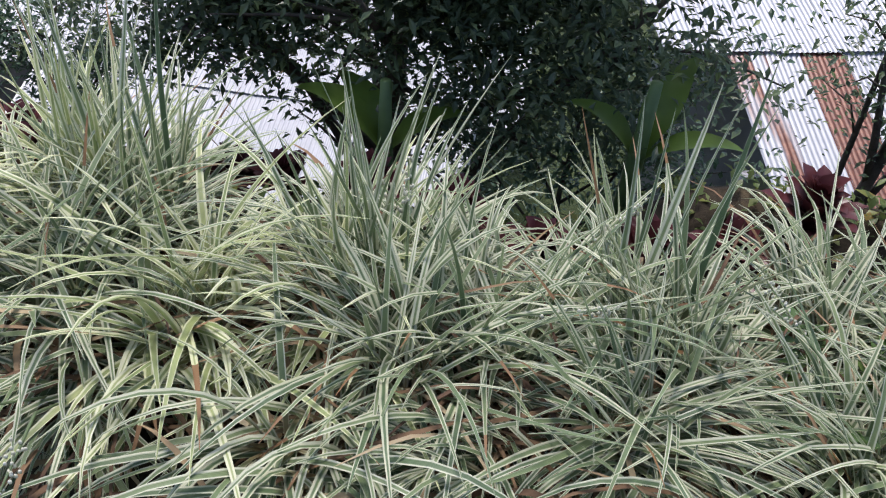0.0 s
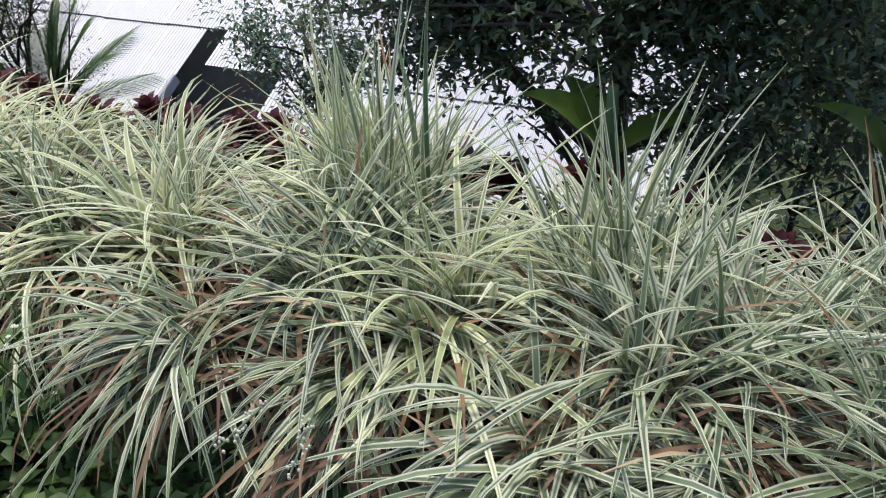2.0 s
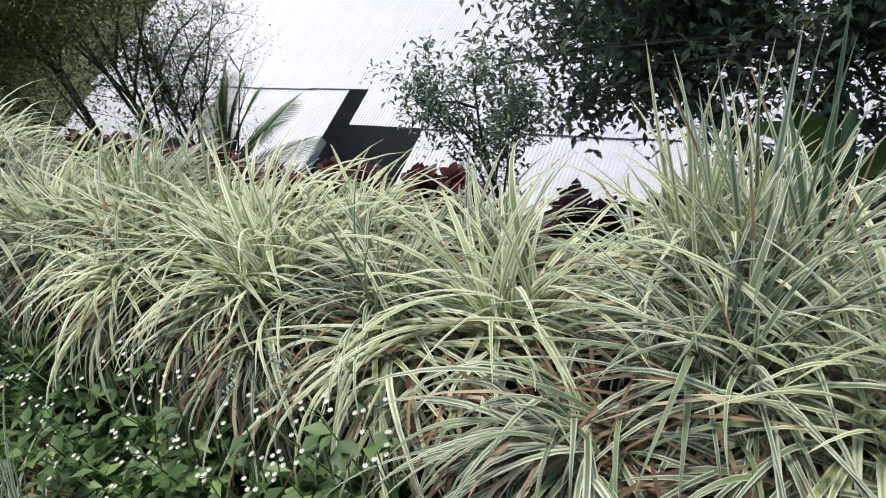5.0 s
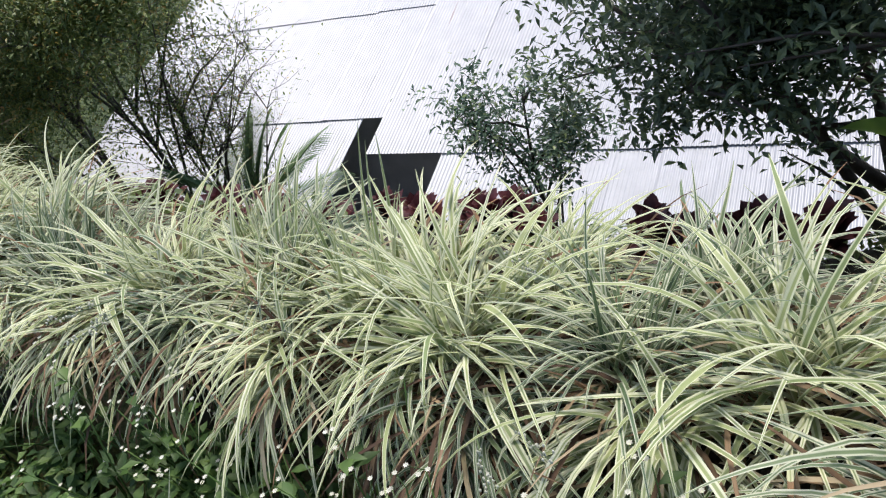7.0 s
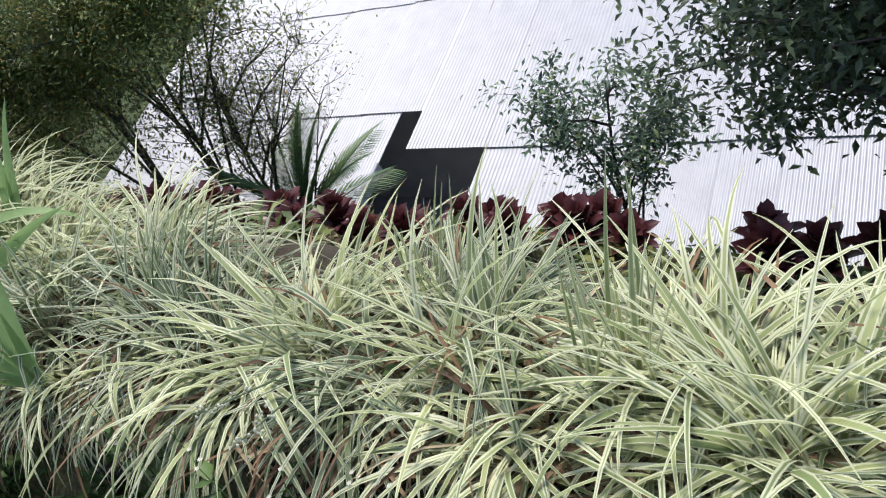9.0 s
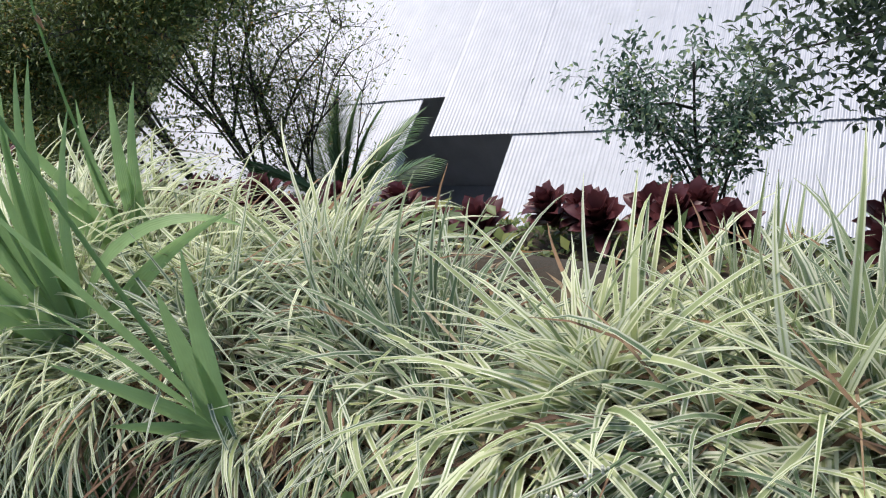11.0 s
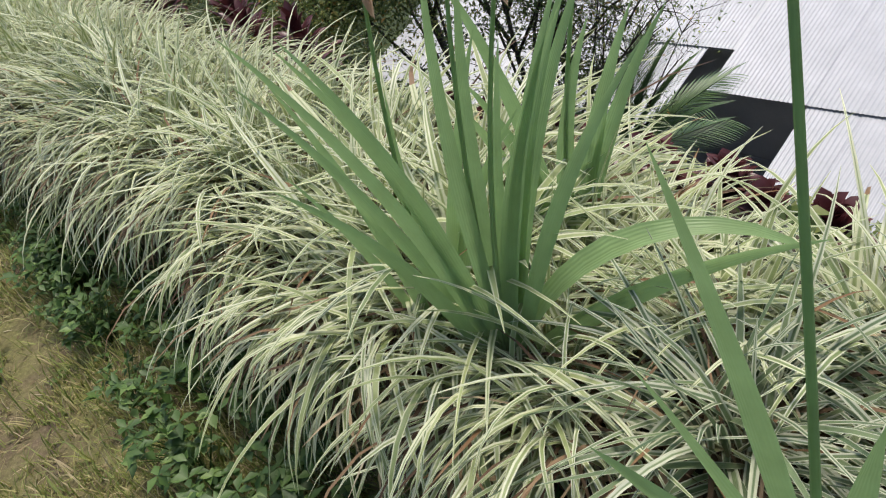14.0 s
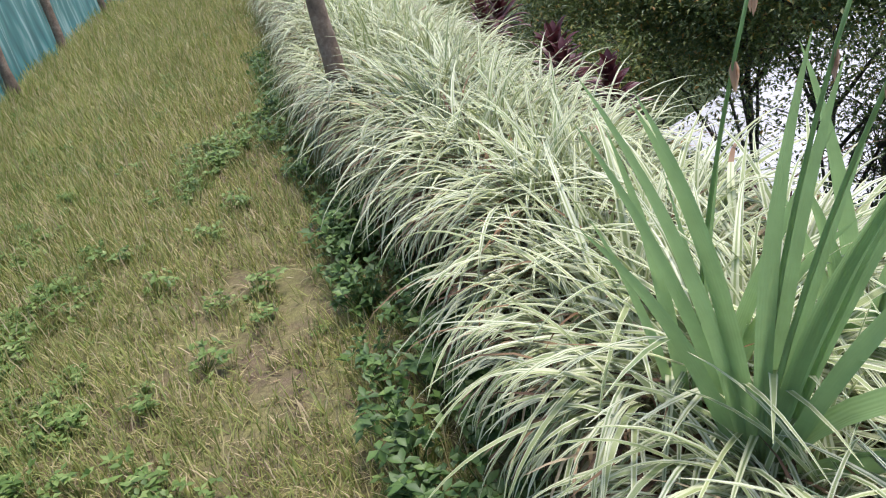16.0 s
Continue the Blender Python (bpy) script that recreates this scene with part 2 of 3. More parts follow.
def strap(s, base, az, length, width, rise, bend, segs=6, fold=0.25, sway=0.0, tip=0.4, foot=0.55, curl=1.0, twist=0.0):
    """A strap leaf that leaves base at the angle rise (degrees) towards az and bends down by bend degrees along its length."""
    x, y, z = base
    i0 = len(s.v)
    step = length / segs
    a = az
    for i in range(segs + 1):
        q = i / segs
        e = radians(rise - bend * q ** curl)
        a = az + sway * q
        if i:
            x += step * math.cos(e) * math.cos(a)
            y += step * math.cos(e) * math.sin(a)
            z += step * math.sin(e)
        w = width * 0.5 * min(1.0, foot + q * 2.2) * min(1.0, ((1.0 - q) / tip) ** 0.75 if q > 1 - tip else 1.0) + 0.0004
        sx, sy = -math.sin(a), math.cos(a)
        nx, ny, nz = -math.sin(e) * math.cos(a), -math.sin(e) * math.sin(a), math.cos(e)
        d = fold * w
        ct, st = math.cos(twist), math.sin(twist)
        ax, ay, az_ = sx * ct + nx * st, sy * ct + ny * st, nz * st
        bx, by, bz = nx * ct - sx * st, ny * ct - sy * st, nz * ct
        s.v += [(x + ax * w + bx * d, y + ay * w + by * d, z + az_ * w + bz * d), (x, y, z), (x - ax * w + bx * d, y - ay * w + by * d, z - az_ * w + bz * d)]
        s.uv += [(0.0, q), (0.5, q), (1.0, q)]
        if i:
            k = i0 + 3 * i
            s.f += [(k - 3, k - 2, k + 1, k), (k - 2, k - 1, k + 2, k + 1)]


def tube(s, pts, radii, sides=6):
    """A tapered tube along pts."""
    i0 = len(s.v)
    for i, p in enumerate(pts):
        p = Vector(p)
        t = (Vector(pts[min(i + 1, len(pts) - 1)]) - Vector(pts[max(i - 1, 0)])).normalized()
        u = t.cross(Vector((0.31, 0.2, 0.93)) if abs(t.z) < 0.9 else Vector((1, 0, 0))).normalized()
        w = t.cross(u)
        for k in range(sides):
            a = 2 * math.pi * k / sides
            s.v.append(tuple(p + (u * math.cos(a) + w * math.sin(a)) * radii[i]))
            s.uv.append((k / sides, i / max(1, len(pts) - 1)))
        if i:
            b = i0 + i * sides
            for k in range(sides):
                s.f.append((b - sides + k, b - sides + (k + 1) % sides, b + (k + 1) % sides, b + k))
    s.f.append(tuple(i0 + k for k in reversed(range(sides))))
    s.f.append(tuple(i0 + (len(pts) - 1) * sides + k for k in range(sides)))


def small_leaf(s, p, d, up, length, width):
    """A pointed, slightly folded leaf of four triangles at p along d."""
    side = d.cross(up)
    if side.length < 1e-4:
        side = d.cross(Vector((1, 0.3, 0.2)))
    side.normalize()
    nor = side.cross(d)
    i = len(s.v)
    m = p + d * length * 0.45
    s.v += [tuple(p), tuple(m + side * width * 0.5 + nor * width * 0.18), tuple(p + d * length - nor * length * 0.12), tuple(m - side * width * 0.5 + nor * width * 0.18), tuple(m)]
    s.uv += [(0.5, 0), (0, 0.5), (0.5, 1), (1, 0.5), (0.5, 0.5)]
    s.f += [(i, i + 4, i + 1), (i + 1, i + 4, i + 2), (i, i + 3, i + 4), (i + 3, i + 2, i + 4)]


def box(s, lo, hi):
    i = len(s.v)
    s.v += [(x, y, z) for z in (lo[2], hi[2]) for y in (lo[1], hi[1]) for x in (lo[0], hi[0])]
    s.uv += [(0, 0)] * 8
    for f in ((0, 2, 3, 1), (4, 5, 7, 6), (0, 1, 5, 4), (2, 6, 7, 3), (0, 4, 6, 2), (1, 3, 7, 5)):
        s.f.append(tuple(i + k for k in f))


rng = random.Random(4)


def smooth(a, b, x):
    q = min(1.0, max(0.0, (x - a) / (b - a)))
    return q * q * (3 - 2 * q)


def front_y(x):
    """Line of the bank's foot, which comes nearer to the path further along."""
    return 0.66 - 0.20 * smooth(-0.2, -2.5, x) - 0.28 * smooth(-3.2, -6.5, x) - 0.14 * smooth(-6.5, -11, x)


def back_y(x):
    return 0.88 + 0.09 * max(0.0, x) - 0.10 * smooth(-2.5, -5, x) - 0.15 * smooth(-6.5, -11, x)


def ground_z(x, y):
    """Height of the ground: path, planted bank, lower terrace, slope down to the house."""
    z = 0.31 * smooth(front_y(x) - 0.30, front_y(x) + 0.03, y) - 2.1 * smooth(1.15, 1.95, y) - 6.2 * smooth(3.3, 6.9, y)
    z += 0.10 * smooth(-2.3, -3.4, y)
    z += math.exp(-((y - 3.3) / 0.42) ** 2) * (0.1 * math.exp(-((x + 2.0) / 0.7) ** 2) + 0.3 * smooth(0.2, 0.8, x) + 0.7 * smooth(2.0, 3.0, x))
    near = smooth(60, 20, abs(x) + abs(y))
    z += near * (0.035 * noise.noise((x * 0.7, y * 0.7, 3.1)) + 0.012 * noise.noise((x * 3.0, y * 3.0, 9.0)))
    return z


# ---- ground ----
def make_terrain():
    xs = [-1500, -500, -150, -60, -40, -30] + [-24 + 0.15 * i for i in range(214)] + [9, 11, 14, 20, 30, 60, 150, 500, 1500]
    ys = [-1500, -500, -150, -60, -30, -15, -10, -7] + [-5 + 0.12 * i for i in range(118)] + [9.5, 10.5, 12, 15, 20, 30, 60, 150, 500, 1500]
    s = Soup()
    for y in ys:
        for x in xs:
            s.v.append((x, y, ground_z(x, y)))
    w = len(xs)
    for j in range(len(ys) - 1):
        for i in range(w - 1):
            a = j * w + i
            s.f.append((a, a + 1, a + w + 1, a + w))
    me = s.mesh("ground", EARTH)
    me.materials.append(DARK_SOIL)
    me.materials.append(OVERGROWN)
    for poly in me.polygons:
        c = poly.center
        if c.y > front_y(c.x) - 0.12:
            poly.material_index = 2 if c.y > 4.3 else 1
    return tagged(new("ground", me), "trodden earth path with thin grass beside a planted bank", "ground", kind="structure")


make_terrain()

# ---- house below the bank ----
EAVE_B = Vector((-8.73, 9.71, -5.5))
E_DIR = Vector((0.9967, 0.0811, 0.0))
N_DIR = Vector((-0.0811, 0.9967, 0.0))


def sheet_mesh(name, width, length, mat, pitch=0.076, depth=0.014):
    """A corrugated sheet: waves across x, length along y, with a real thickness at its edges."""
    s = Soup()
    n = int(round(width / pitch)) * 6
    for lay in (0.0, -0.004):
        for j in range(5):
            for i in range(n + 1):
                x = width * i / n
                s.v.append((x, length * j / 4, depth * 0.5 * math.cos(2 * math.pi * x / pitch) + lay))
    w = n + 1
    top = 5 * w
    for j in range(4):
        for i in range(n):
            a = j * w + i
            s.f.append((a, a + 1, a + w + 1, a + w))
            a += top
            s.f.append((a, a + w, a + w + 1, a + 1))
    def edge(ids):
        k = len(s.v)
        s.v += [s.v[q] for q in ids]
        s.f.append((k, k + 1, k + 2, k + 3))
    for i in range(n):
        edge((i, i + top, i + top + 1, i + 1))
        edge((4 * w + i, 4 * w + i + 1, 4 * w + i + 1 + top, 4 * w + i + top))
    for j in range(4):
        a, b = j * w, j * w + n
        edge((a, a + w, a + w + top, a + top))
        edge((b, b + top, b + w + top, b + w))
    s.uv = [(0, 0)] * len(s.v)
    return s.mesh(name, mat)


def roof_frame(origin, slope, e=None, n=None):
    """Pose with x along the eave, y up the slope."""
    e = e or E_DIR
    n = n or N_DIR
    up = (n * math.cos(radians(slope)) + Vector((0, 0, math.sin(radians(slope))))).normalized()
    m = Matrix((e, up, e.cross(up))).transposed().to_4x4()
    m.translation = origin
    return m


def roof_field(house, name, origin, slope, start, count, length, mat, width=0.836, skew=0.0, e=None, n=None):
    me = sheet_mesh("roof_sheet", width + 0.076, length, mat)
    f = roof_frame(origin, slope, e, n)
    field = hang(name, None, house, f)
    for i in range(count):
        hang("roof_sheet", me, field, Matrix.Translation((start + i * width, skew * i + rng.uniform(-0.02, 0.02), 0.006 * (i % 2) + 0.002 * i)))
    return field


def make_house():
    h = thing("house", "low house with weathered white corrugated metal roofs below the bank", "house", Matrix.Identity(4))
    roof_field(h, "main_roof", EAVE_B + E_DIR * 1.0, 15, 0.672, 10, 6.2, ZINC)
    roof_field(h, "older_roof_strip", EAVE_B, 15, 0.0, 2, 6.2, ZINC_OLD)
    left = EAVE_B + N_DIR * 1.02 + Vector((0, 0, 0.21))
    roof_field(h, "left_roof", left, 15, -9.2, 11, 3.6, ZINC)
    upper = left + N_DIR * 3.38 + Vector((0, 0, 0.93))
    roof_field(h, "upper_roof", upper, 15, -9.2, 11, 3.4, ZINC)
    low = EAVE_B - N_DIR * 2.1 + Vector((0, 0, -1.0))
    roof_field(h, "lower_roof_right", low + Vector((0, 0, 0.40)), 15, 1.75, 9, 2.3, ZINC)
    roof_field(h, "lower_roof_left", low + Vector((0, 0, 0.34)), 15, -9.0, 10, 3.35, ZINC)
    f = roof_frame(EAVE_B, 0)

    def wall(name, lo, hi, mat):
        s = Soup()
        box(s, lo, hi)
        hang(name, s.mesh(name, mat, False), h, f)
    wall("wall", (-9.0, 1.6, -3.2), (9.2, 1.8, -0.1), DARK_WALL)
    wall("wall", (-9.0, -1.9, -3.2), (9.2, -1.75, -1.15), WALL_PAINT)
    wall("wall", (-9.1, -1.9, -3.2), (-8.95, 4.0, -1.15), WALL_PAINT)
    wall("wall", (9.05, -1.9, -3.2), (9.2, 4.0, -1.15), WALL_PAINT)
    wall("floor_slab", (-8.9, -1.72, -2.62), (9.0, 1.58, -2.45), DARK_WALL)
    # thin dark strip that stands in for the shadow line under the left eave
    wall("eave_shadow_strip", (-9.0, 1.10, 0.13), (-0.02, 1.13, 0.185), DARK_WALL)
    s = Soup()
    box(s, (0.0, 0.0, 0.0), (0.04, 1.95, 0.22))
    hang("flashing", s.mesh("flashing", ZINC, False), h, roof_frame(low + Vector((0, 0, 0.16)) + E_DIR * -0.62, 15))


make_house()


def make_shed():
    h = thing("shed", "old shed with rust-streaked corrugated metal roof under trees", "shed", Matrix.Identity(4))
    e = Vector((0.93, 0.36, 0)).normalized()
    n = Vector((-0.36, 0.93, 0)).normalized()
    o = Vector((3.99, 10.05, -3.35))
    roof_field(h, "upper_roof", o, 14, -0.9, 6, 3.0, ZINC, e=e, n=n)
    lo = o - n * 2.3 + Vector((0, 0, -0.88))
    roof_field(h, "grey_roof", lo, 20, 1.72, 2, 2.6, ZINC_OLD, e=e, n=n)
    roof_field(h, "rusty_roof", lo, 20, 0.0, 1, 2.6, ZINC_RUST, width=0.56, e=e, n=n)
    roof_field(h, "patched_roof", lo, 20, 0.52, 1, 2.6, ZINC, width=0.5, e=e, n=n)
    roof_field(h, "brown_roof", lo, 20, 1.06, 1, 2.6, RUST_BROWN, width=0.6, e=e, n=n)
    s = Soup()
    box(s, (-0.8, 0.3, -4.6), (4.0, 0.5, -0.1))
    box(s, (-0.1, -1.5, -4.6), (4.0, -1.35, -0.95))
    hang("wall", s.mesh("wall", DARK_WALL, False), h, roof_frame(o, 0, e, n))


make_shed()

# ---- planted bank: variegated liriope ----


def clump(style, seed):
    """One liriope clump: joined foliage, dry leaves, and some single leaves as parts. style: front, mid or tall."""
    r = random.Random(seed)
    pale = seed % 2
    mat = LIRIOPE_PALE if pale else LIRIOPE

    def leaf(s, single=False):
        if style == "front":
            az = radians(r.gauss(-95, 58))
            rise, length = r.uniform(5, 78), r.uniform(0.22, 0.43)
            bend = rise + r.uniform(25, 85)
        elif style == "mid":
            az = r.uniform(0, 2 * math.pi)
            rise, bend, length = r.uniform(24, 86), r.uniform(25, 120), r.uniform(0.26, 0.46)
        elif style == "back":
            az = radians(r.gauss(90, 85))
            rise, bend, length = r.uniform(25, 80), r.uniform(50, 130), r.uniform(0.26, 0.42)
        elif r.random() < 0.20:
            az = r.uniform(0, 2 * math.pi)
            rise, bend, length = r.uniform(62, 88), r.uniform(2, 26), r.uniform(0.34, 0.54)
        else:
            az = r.uniform(0, 2 * math.pi)
            rise, bend, length = r.uniform(30, 82), r.uniform(25, 115), r.uniform(0.26, 0.46)
        a = r.uniform(0, 2 * math.pi)
        d = 0.07 * math.sqrt(r.random())
        strap(s, (d * math.cos(a), d * math.sin(a), r.uniform(-0.03, 0.04)), az, length, (r.uniform(0.0062, 0.0122) if style == "front" else r.uniform(0.0072, 0.0140)) + 0.001 * pale, rise, bend,
              11 if single else 9, r.uniform(0.05, 0.6), r.gauss(0, 0.32), r.uniform(0.45, 0.8), 0.5, r.uniform(0.8, 1.8))
    label = {"front": "variegated liriope clump drooping over the path edge", "back": "variegated liriope clump at the back edge of the bank", "mid": "variegated cream and green striped liriope clump",
             "tall": "upright variegated liriope clump with long leaves"}[style]
    top = thing("liriope_clump", label, "plant", group="liriope clumps along the bank")
    s = Soup()
    for _ in range(96 if style == "front" else 126):
        leaf(s)
    tagged(hang("foliage", s.mesh("foliage", mat), top), kind="stuff")
    s = Soup()
    for _ in range(34):
        strap(s, (r.uniform(-.1, .1), r.uniform(-.1, .1), 0), radians(r.gauss(-90, 80)) if style == "front" else r.uniform(0, 6.28), r.uniform(.2, .42), r.uniform(.004, .008),
              r.uniform(20, 75), r.uniform(60, 140), 5, 0.3, r.uniform(-.8, .8))
    for _ in range(46):
        a, d = r.uniform(0, 6.28), r.uniform(.02, .13)
        strap(s, (d * math.cos(a), d * math.sin(a), r.uniform(-.02, .03)), a + r.uniform(-.8, .8), r.uniform(.12, .26), r.uniform(.005, .011), r.uniform(0, 60), r.uniform(50, 130), 4, 0.3, r.uniform(-.8, .8))
    tagged(hang("dry_leaves", s.mesh("dry_leaves", DEAD_LEAF), top, label="withered reddish-brown leaves"), kind="stuff")
    for _ in range(9):
        s = Soup()
        leaf(s, True)
        hang("leaf", s.mesh("leaf", mat), top)
    if seed % 100 == 0 and style in ("front", "mid"):
        for k in range(2):
            s = Soup()
            az = radians(r.uniform(-150, -30))
            tip = Vector((math.cos(az) * 0.30, math.sin(az) * 0.30, 0.24))
            tube(s, [(0, 0, 0), tuple(tip * 0.5 + Vector((0, 0, .08))), tuple(tip)], [.003, .0025, .0015], 4)
            spike = hang("flower_spike", s.mesh("flower_spike", LIRIOPE), top)
            s = Soup()
            for _ in range(26):
                c = (tip * 0.5 + Vector((0, 0, .08))).lerp(tip, r.uniform(.3, 1)) + Vector((r.gauss(0, .006), r.gauss(0, .006), r.gauss(0, .006)))
                tube(s, [tuple(c - Vector((0, 0, .004))), tuple(c), tuple(c + Vector((0, 0, .004)))], [.0014, .0029, .0014], 5)
            tagged(hang("blossom", s.mesh("blossom", PETAL), spike, label="tiny cream-white beadlike blossoms"), kind="stuff")
    return top


def plant_bank():
    r = random.Random(11)
    protos = {k: [clump(k, 100 * i + j) for j in range(5)] for i, k in enumerate(("front", "mid", "tall", "back"))}
    first = {k: [True] * 5 for k in protos}
    x = 4.6
    while x > -17:
        wide = 0.35 if x > 0.4 else (0.30 if x > -7 else 0.36)
        fy, by = front_y(x), back_y(x)
        rows = 3 if by - fy < 0.36 else 4
        for row in range(rows):
            y = fy + (by - fy) * row / (rows - 1)
            px, py = x + r.uniform(-0.09, 0.09) + 0.145 * (row % 2), y + r.uniform(-0.05, 0.05)
            spike = 0.06 if x > 0.9 else (0.0 if x > 0.2 else 0.03)
            kind = "front" if row == 0 else ("back" if row == rows - 1 and x < 0 else ("tall" if r.random() < spike else ("back" if row == rows - 1 else "mid")))
            j = r.randrange(5)
            if x < 0.3 and r.random() < (0.85 if x < -1.8 else 0.45):
                j = (1, 3)[r.randrange(2)]
            if x > 0.3 and r.random() < 0.5:
                j = (0, 2, 4)[r.randrange(3)]
            turn = r.gauss(0, 18) if kind in ("front", "back") else r.uniform(0, 360)
            sc = (0.86 if -1.7 < x < -0.8 and row == rows - 1 else 1.0) * r.uniform(0.86, 1.14) * (1.0 + 0.22 * smooth(-1.2, -2.6, x))
            m = pose(px, py, 0.31 + (0.04 if row < rows - 1 else 0.02) + r.uniform(-0.05, 0.04), r.uniform(-6, 6), r.uniform(-6, 6), turn) @ Matrix.Scale(sc, 4)
            p = protos[kind][j]
            if first[kind][j]:
                first[kind][j] = False
            else:
                p = copy_thing(p, m)
            p.matrix_basis = m
        x -= wide
    for x, y, k in ((1.20, 1.10, 1.0), (1.33, 1.08, 1.1), (1.80, 1.02, 1.1), (2.34, 1.02, 1.05), (2.9, 1.05, 1.0), (-0.47, 0.92, 0.70)):
        m = pose(x, y, 0.33, r.uniform(-5, 5), r.uniform(-5, 5), r.uniform(0, 360)) @ Matrix.Scale(k * r.uniform(.95, 1.05), 4)
        copy_thing(protos["tall"][r.choice((1, 3) if x < 1 else (0, 1, 3, 4))], m).matrix_basis = m
    return protos


plant_bank()


def dry_tuft(x, y, z, seed):
    """A tuft of withered reddish leaves low in the front of the bank."""
    r = random.Random(seed)
    top = thing("dry_leaf_tuft", "tuft of withered reddish-brown strap leaves in the liriope", "dry leaves", Matrix.Translation((x, y, z)), "withered tufts")
    s = Soup()
    for _ in range(16):
        strap(s, (r.gauss(0, .04), r.gauss(0, .03), r.uniform(-.04, .04)), radians(r.gauss(-110, 50)), r.uniform(.16, .32), r.uniform(.005, .011), r.uniform(5, 55), r.uniform(60, 130), 5, 0.4, r.uniform(-.6, .6))
    tagged(hang("foliage", s.mesh("foliage", RED_DEAD_LEAF), top), kind="stuff")


for i, (x, y) in enumerate(((1.78, 0.56), (2.0, 0.55), (1.5, 0.54), (2.35, 0.60), (0.95, 0.58), (0.3, 0.58), (-0.5, 0.55), (-1.5, 0.42), (-1.2, 0.66), (2.1, 0.85))):
    dry_tuft(x, y - 0.02, 0.36 if y < 0.6 else 0.42, 200 + i)

# ---- sword-leaved plants ----


def sword_plant(label, x, y, z, leaves, stalks, seed, lean=(0, 0)):
    r = random.Random(seed)
    top = thing("gladiolus_plant", label, "plant", pose(x, y, z, lean[0], lean[1], 0), "gladiolus plants in the bank")
    for az, length, width, rise, bend, off in leaves:
        s = Soup()
        strap(s, (off * math.cos(radians(az)), off * math.sin(radians(az)), 0), radians(az), length, width, rise, bend, 12, 0.35, r.uniform(-.15, .15), 0.5, 0.55, 1.6, radians(r.uniform(66, 100)) if bend < 60 else 0.3)
        hang("sword_leaf", s.mesh("sword_leaf", SWORD), top)
    for az, length, rise in stalks:
        s = Soup()
        pts, px, pz = [], 0.0, 0.0
        for i in range(9):
            pts.append((px * math.cos(radians(az)), px * math.sin(radians(az)), pz))
            e = radians(rise - 4 * i * 0.4)
            px += length / 8 * math.cos(e)
            pz += length / 8 * math.sin(e)
        tube(s, pts, [0.006 - 0.0004 * i for i in range(9)], 6)
        st = hang("flower_stalk", s.mesh("flower_stalk", SWORD), top)
        for k in range(2):
            s = Soup()
            b = Vector(pts[8 - k])
            for _ in range(4):
                strap(s, tuple(b), r.uniform(0, 6.28), r.uniform(.03, .05), .010, r.uniform(-89, -66), 20, 4, 0.6, 0.8, 0.6, 0.4)
            hang("withered_flower", s.mesh("withered_flower", WITHERED), st, label="withered peach-coloured flower")


def fan(n, seed, spread, length, az=0.0, width=0.034, shift=0.0):
    r = random.Random(seed)
    out = []
    for i in range(n):
        q = -1 + 2 * i / (n - 1)
        tilt = q * spread + shift + r.uniform(-5, 5)
        a = az if tilt > 0 else az + 180
        out.append((a + r.uniform(-15, 15), length * r.uniform(0.72, 1.08) * (1 - 0.25 * abs(q)), width * r.uniform(0.8, 1.2), 90 - abs(tilt), r.uniform(2, 18) + 14 * abs(q), 0.025 * abs(q)))
    return out


sword_plant("tall gladiolus with broad grey-green sword leaves", -1.96, 0.53, 0.40, fan(13, 3, 14, 0.86, 54, 0.027, 3) + [(176, 0.58, 0.034, 52, 6, 0.02), (42, 0.66, 0.05, 66, 110, 0.02), (36, 0.6, 0.045, 40, 30, 0.02)], [(60, 0.86, 87), (40, 0.84, 82)], 5)
sword_plant("gladiolus with narrow upright sword leaves", -2.12, 0.50, 0.36, fan(5, 4, 11, 0.76, 50, 0.024, 4), [(30, 0.88, 87)], 6)
sword_plant("gladiolus clump behind the liriope", -2.10, 0.84, 0.36, fan(6, 9, 14, 0.78, 48, 0.034, 6), [(40, 0.88, 82)], 7)
sword_plant("small gladiolus leaning over the liriope", -1.30, 0.44, 0.45, [(205, 0.35, 0.042, 50, 6, 0.0), (212, 0.22, 0.042, 30, 10, 0.01), (200, 0.43, 0.036, 68, 5, 0.0), (36, 0.44, 0.040, 74, 4, 0.005), (50, 0.36, 0.042, 84, 6, 0.005), (200, 0.68, 0.030, 82, 4, 0.0)], [(130, 1.05, 88)], 8)

# ---- trees ----


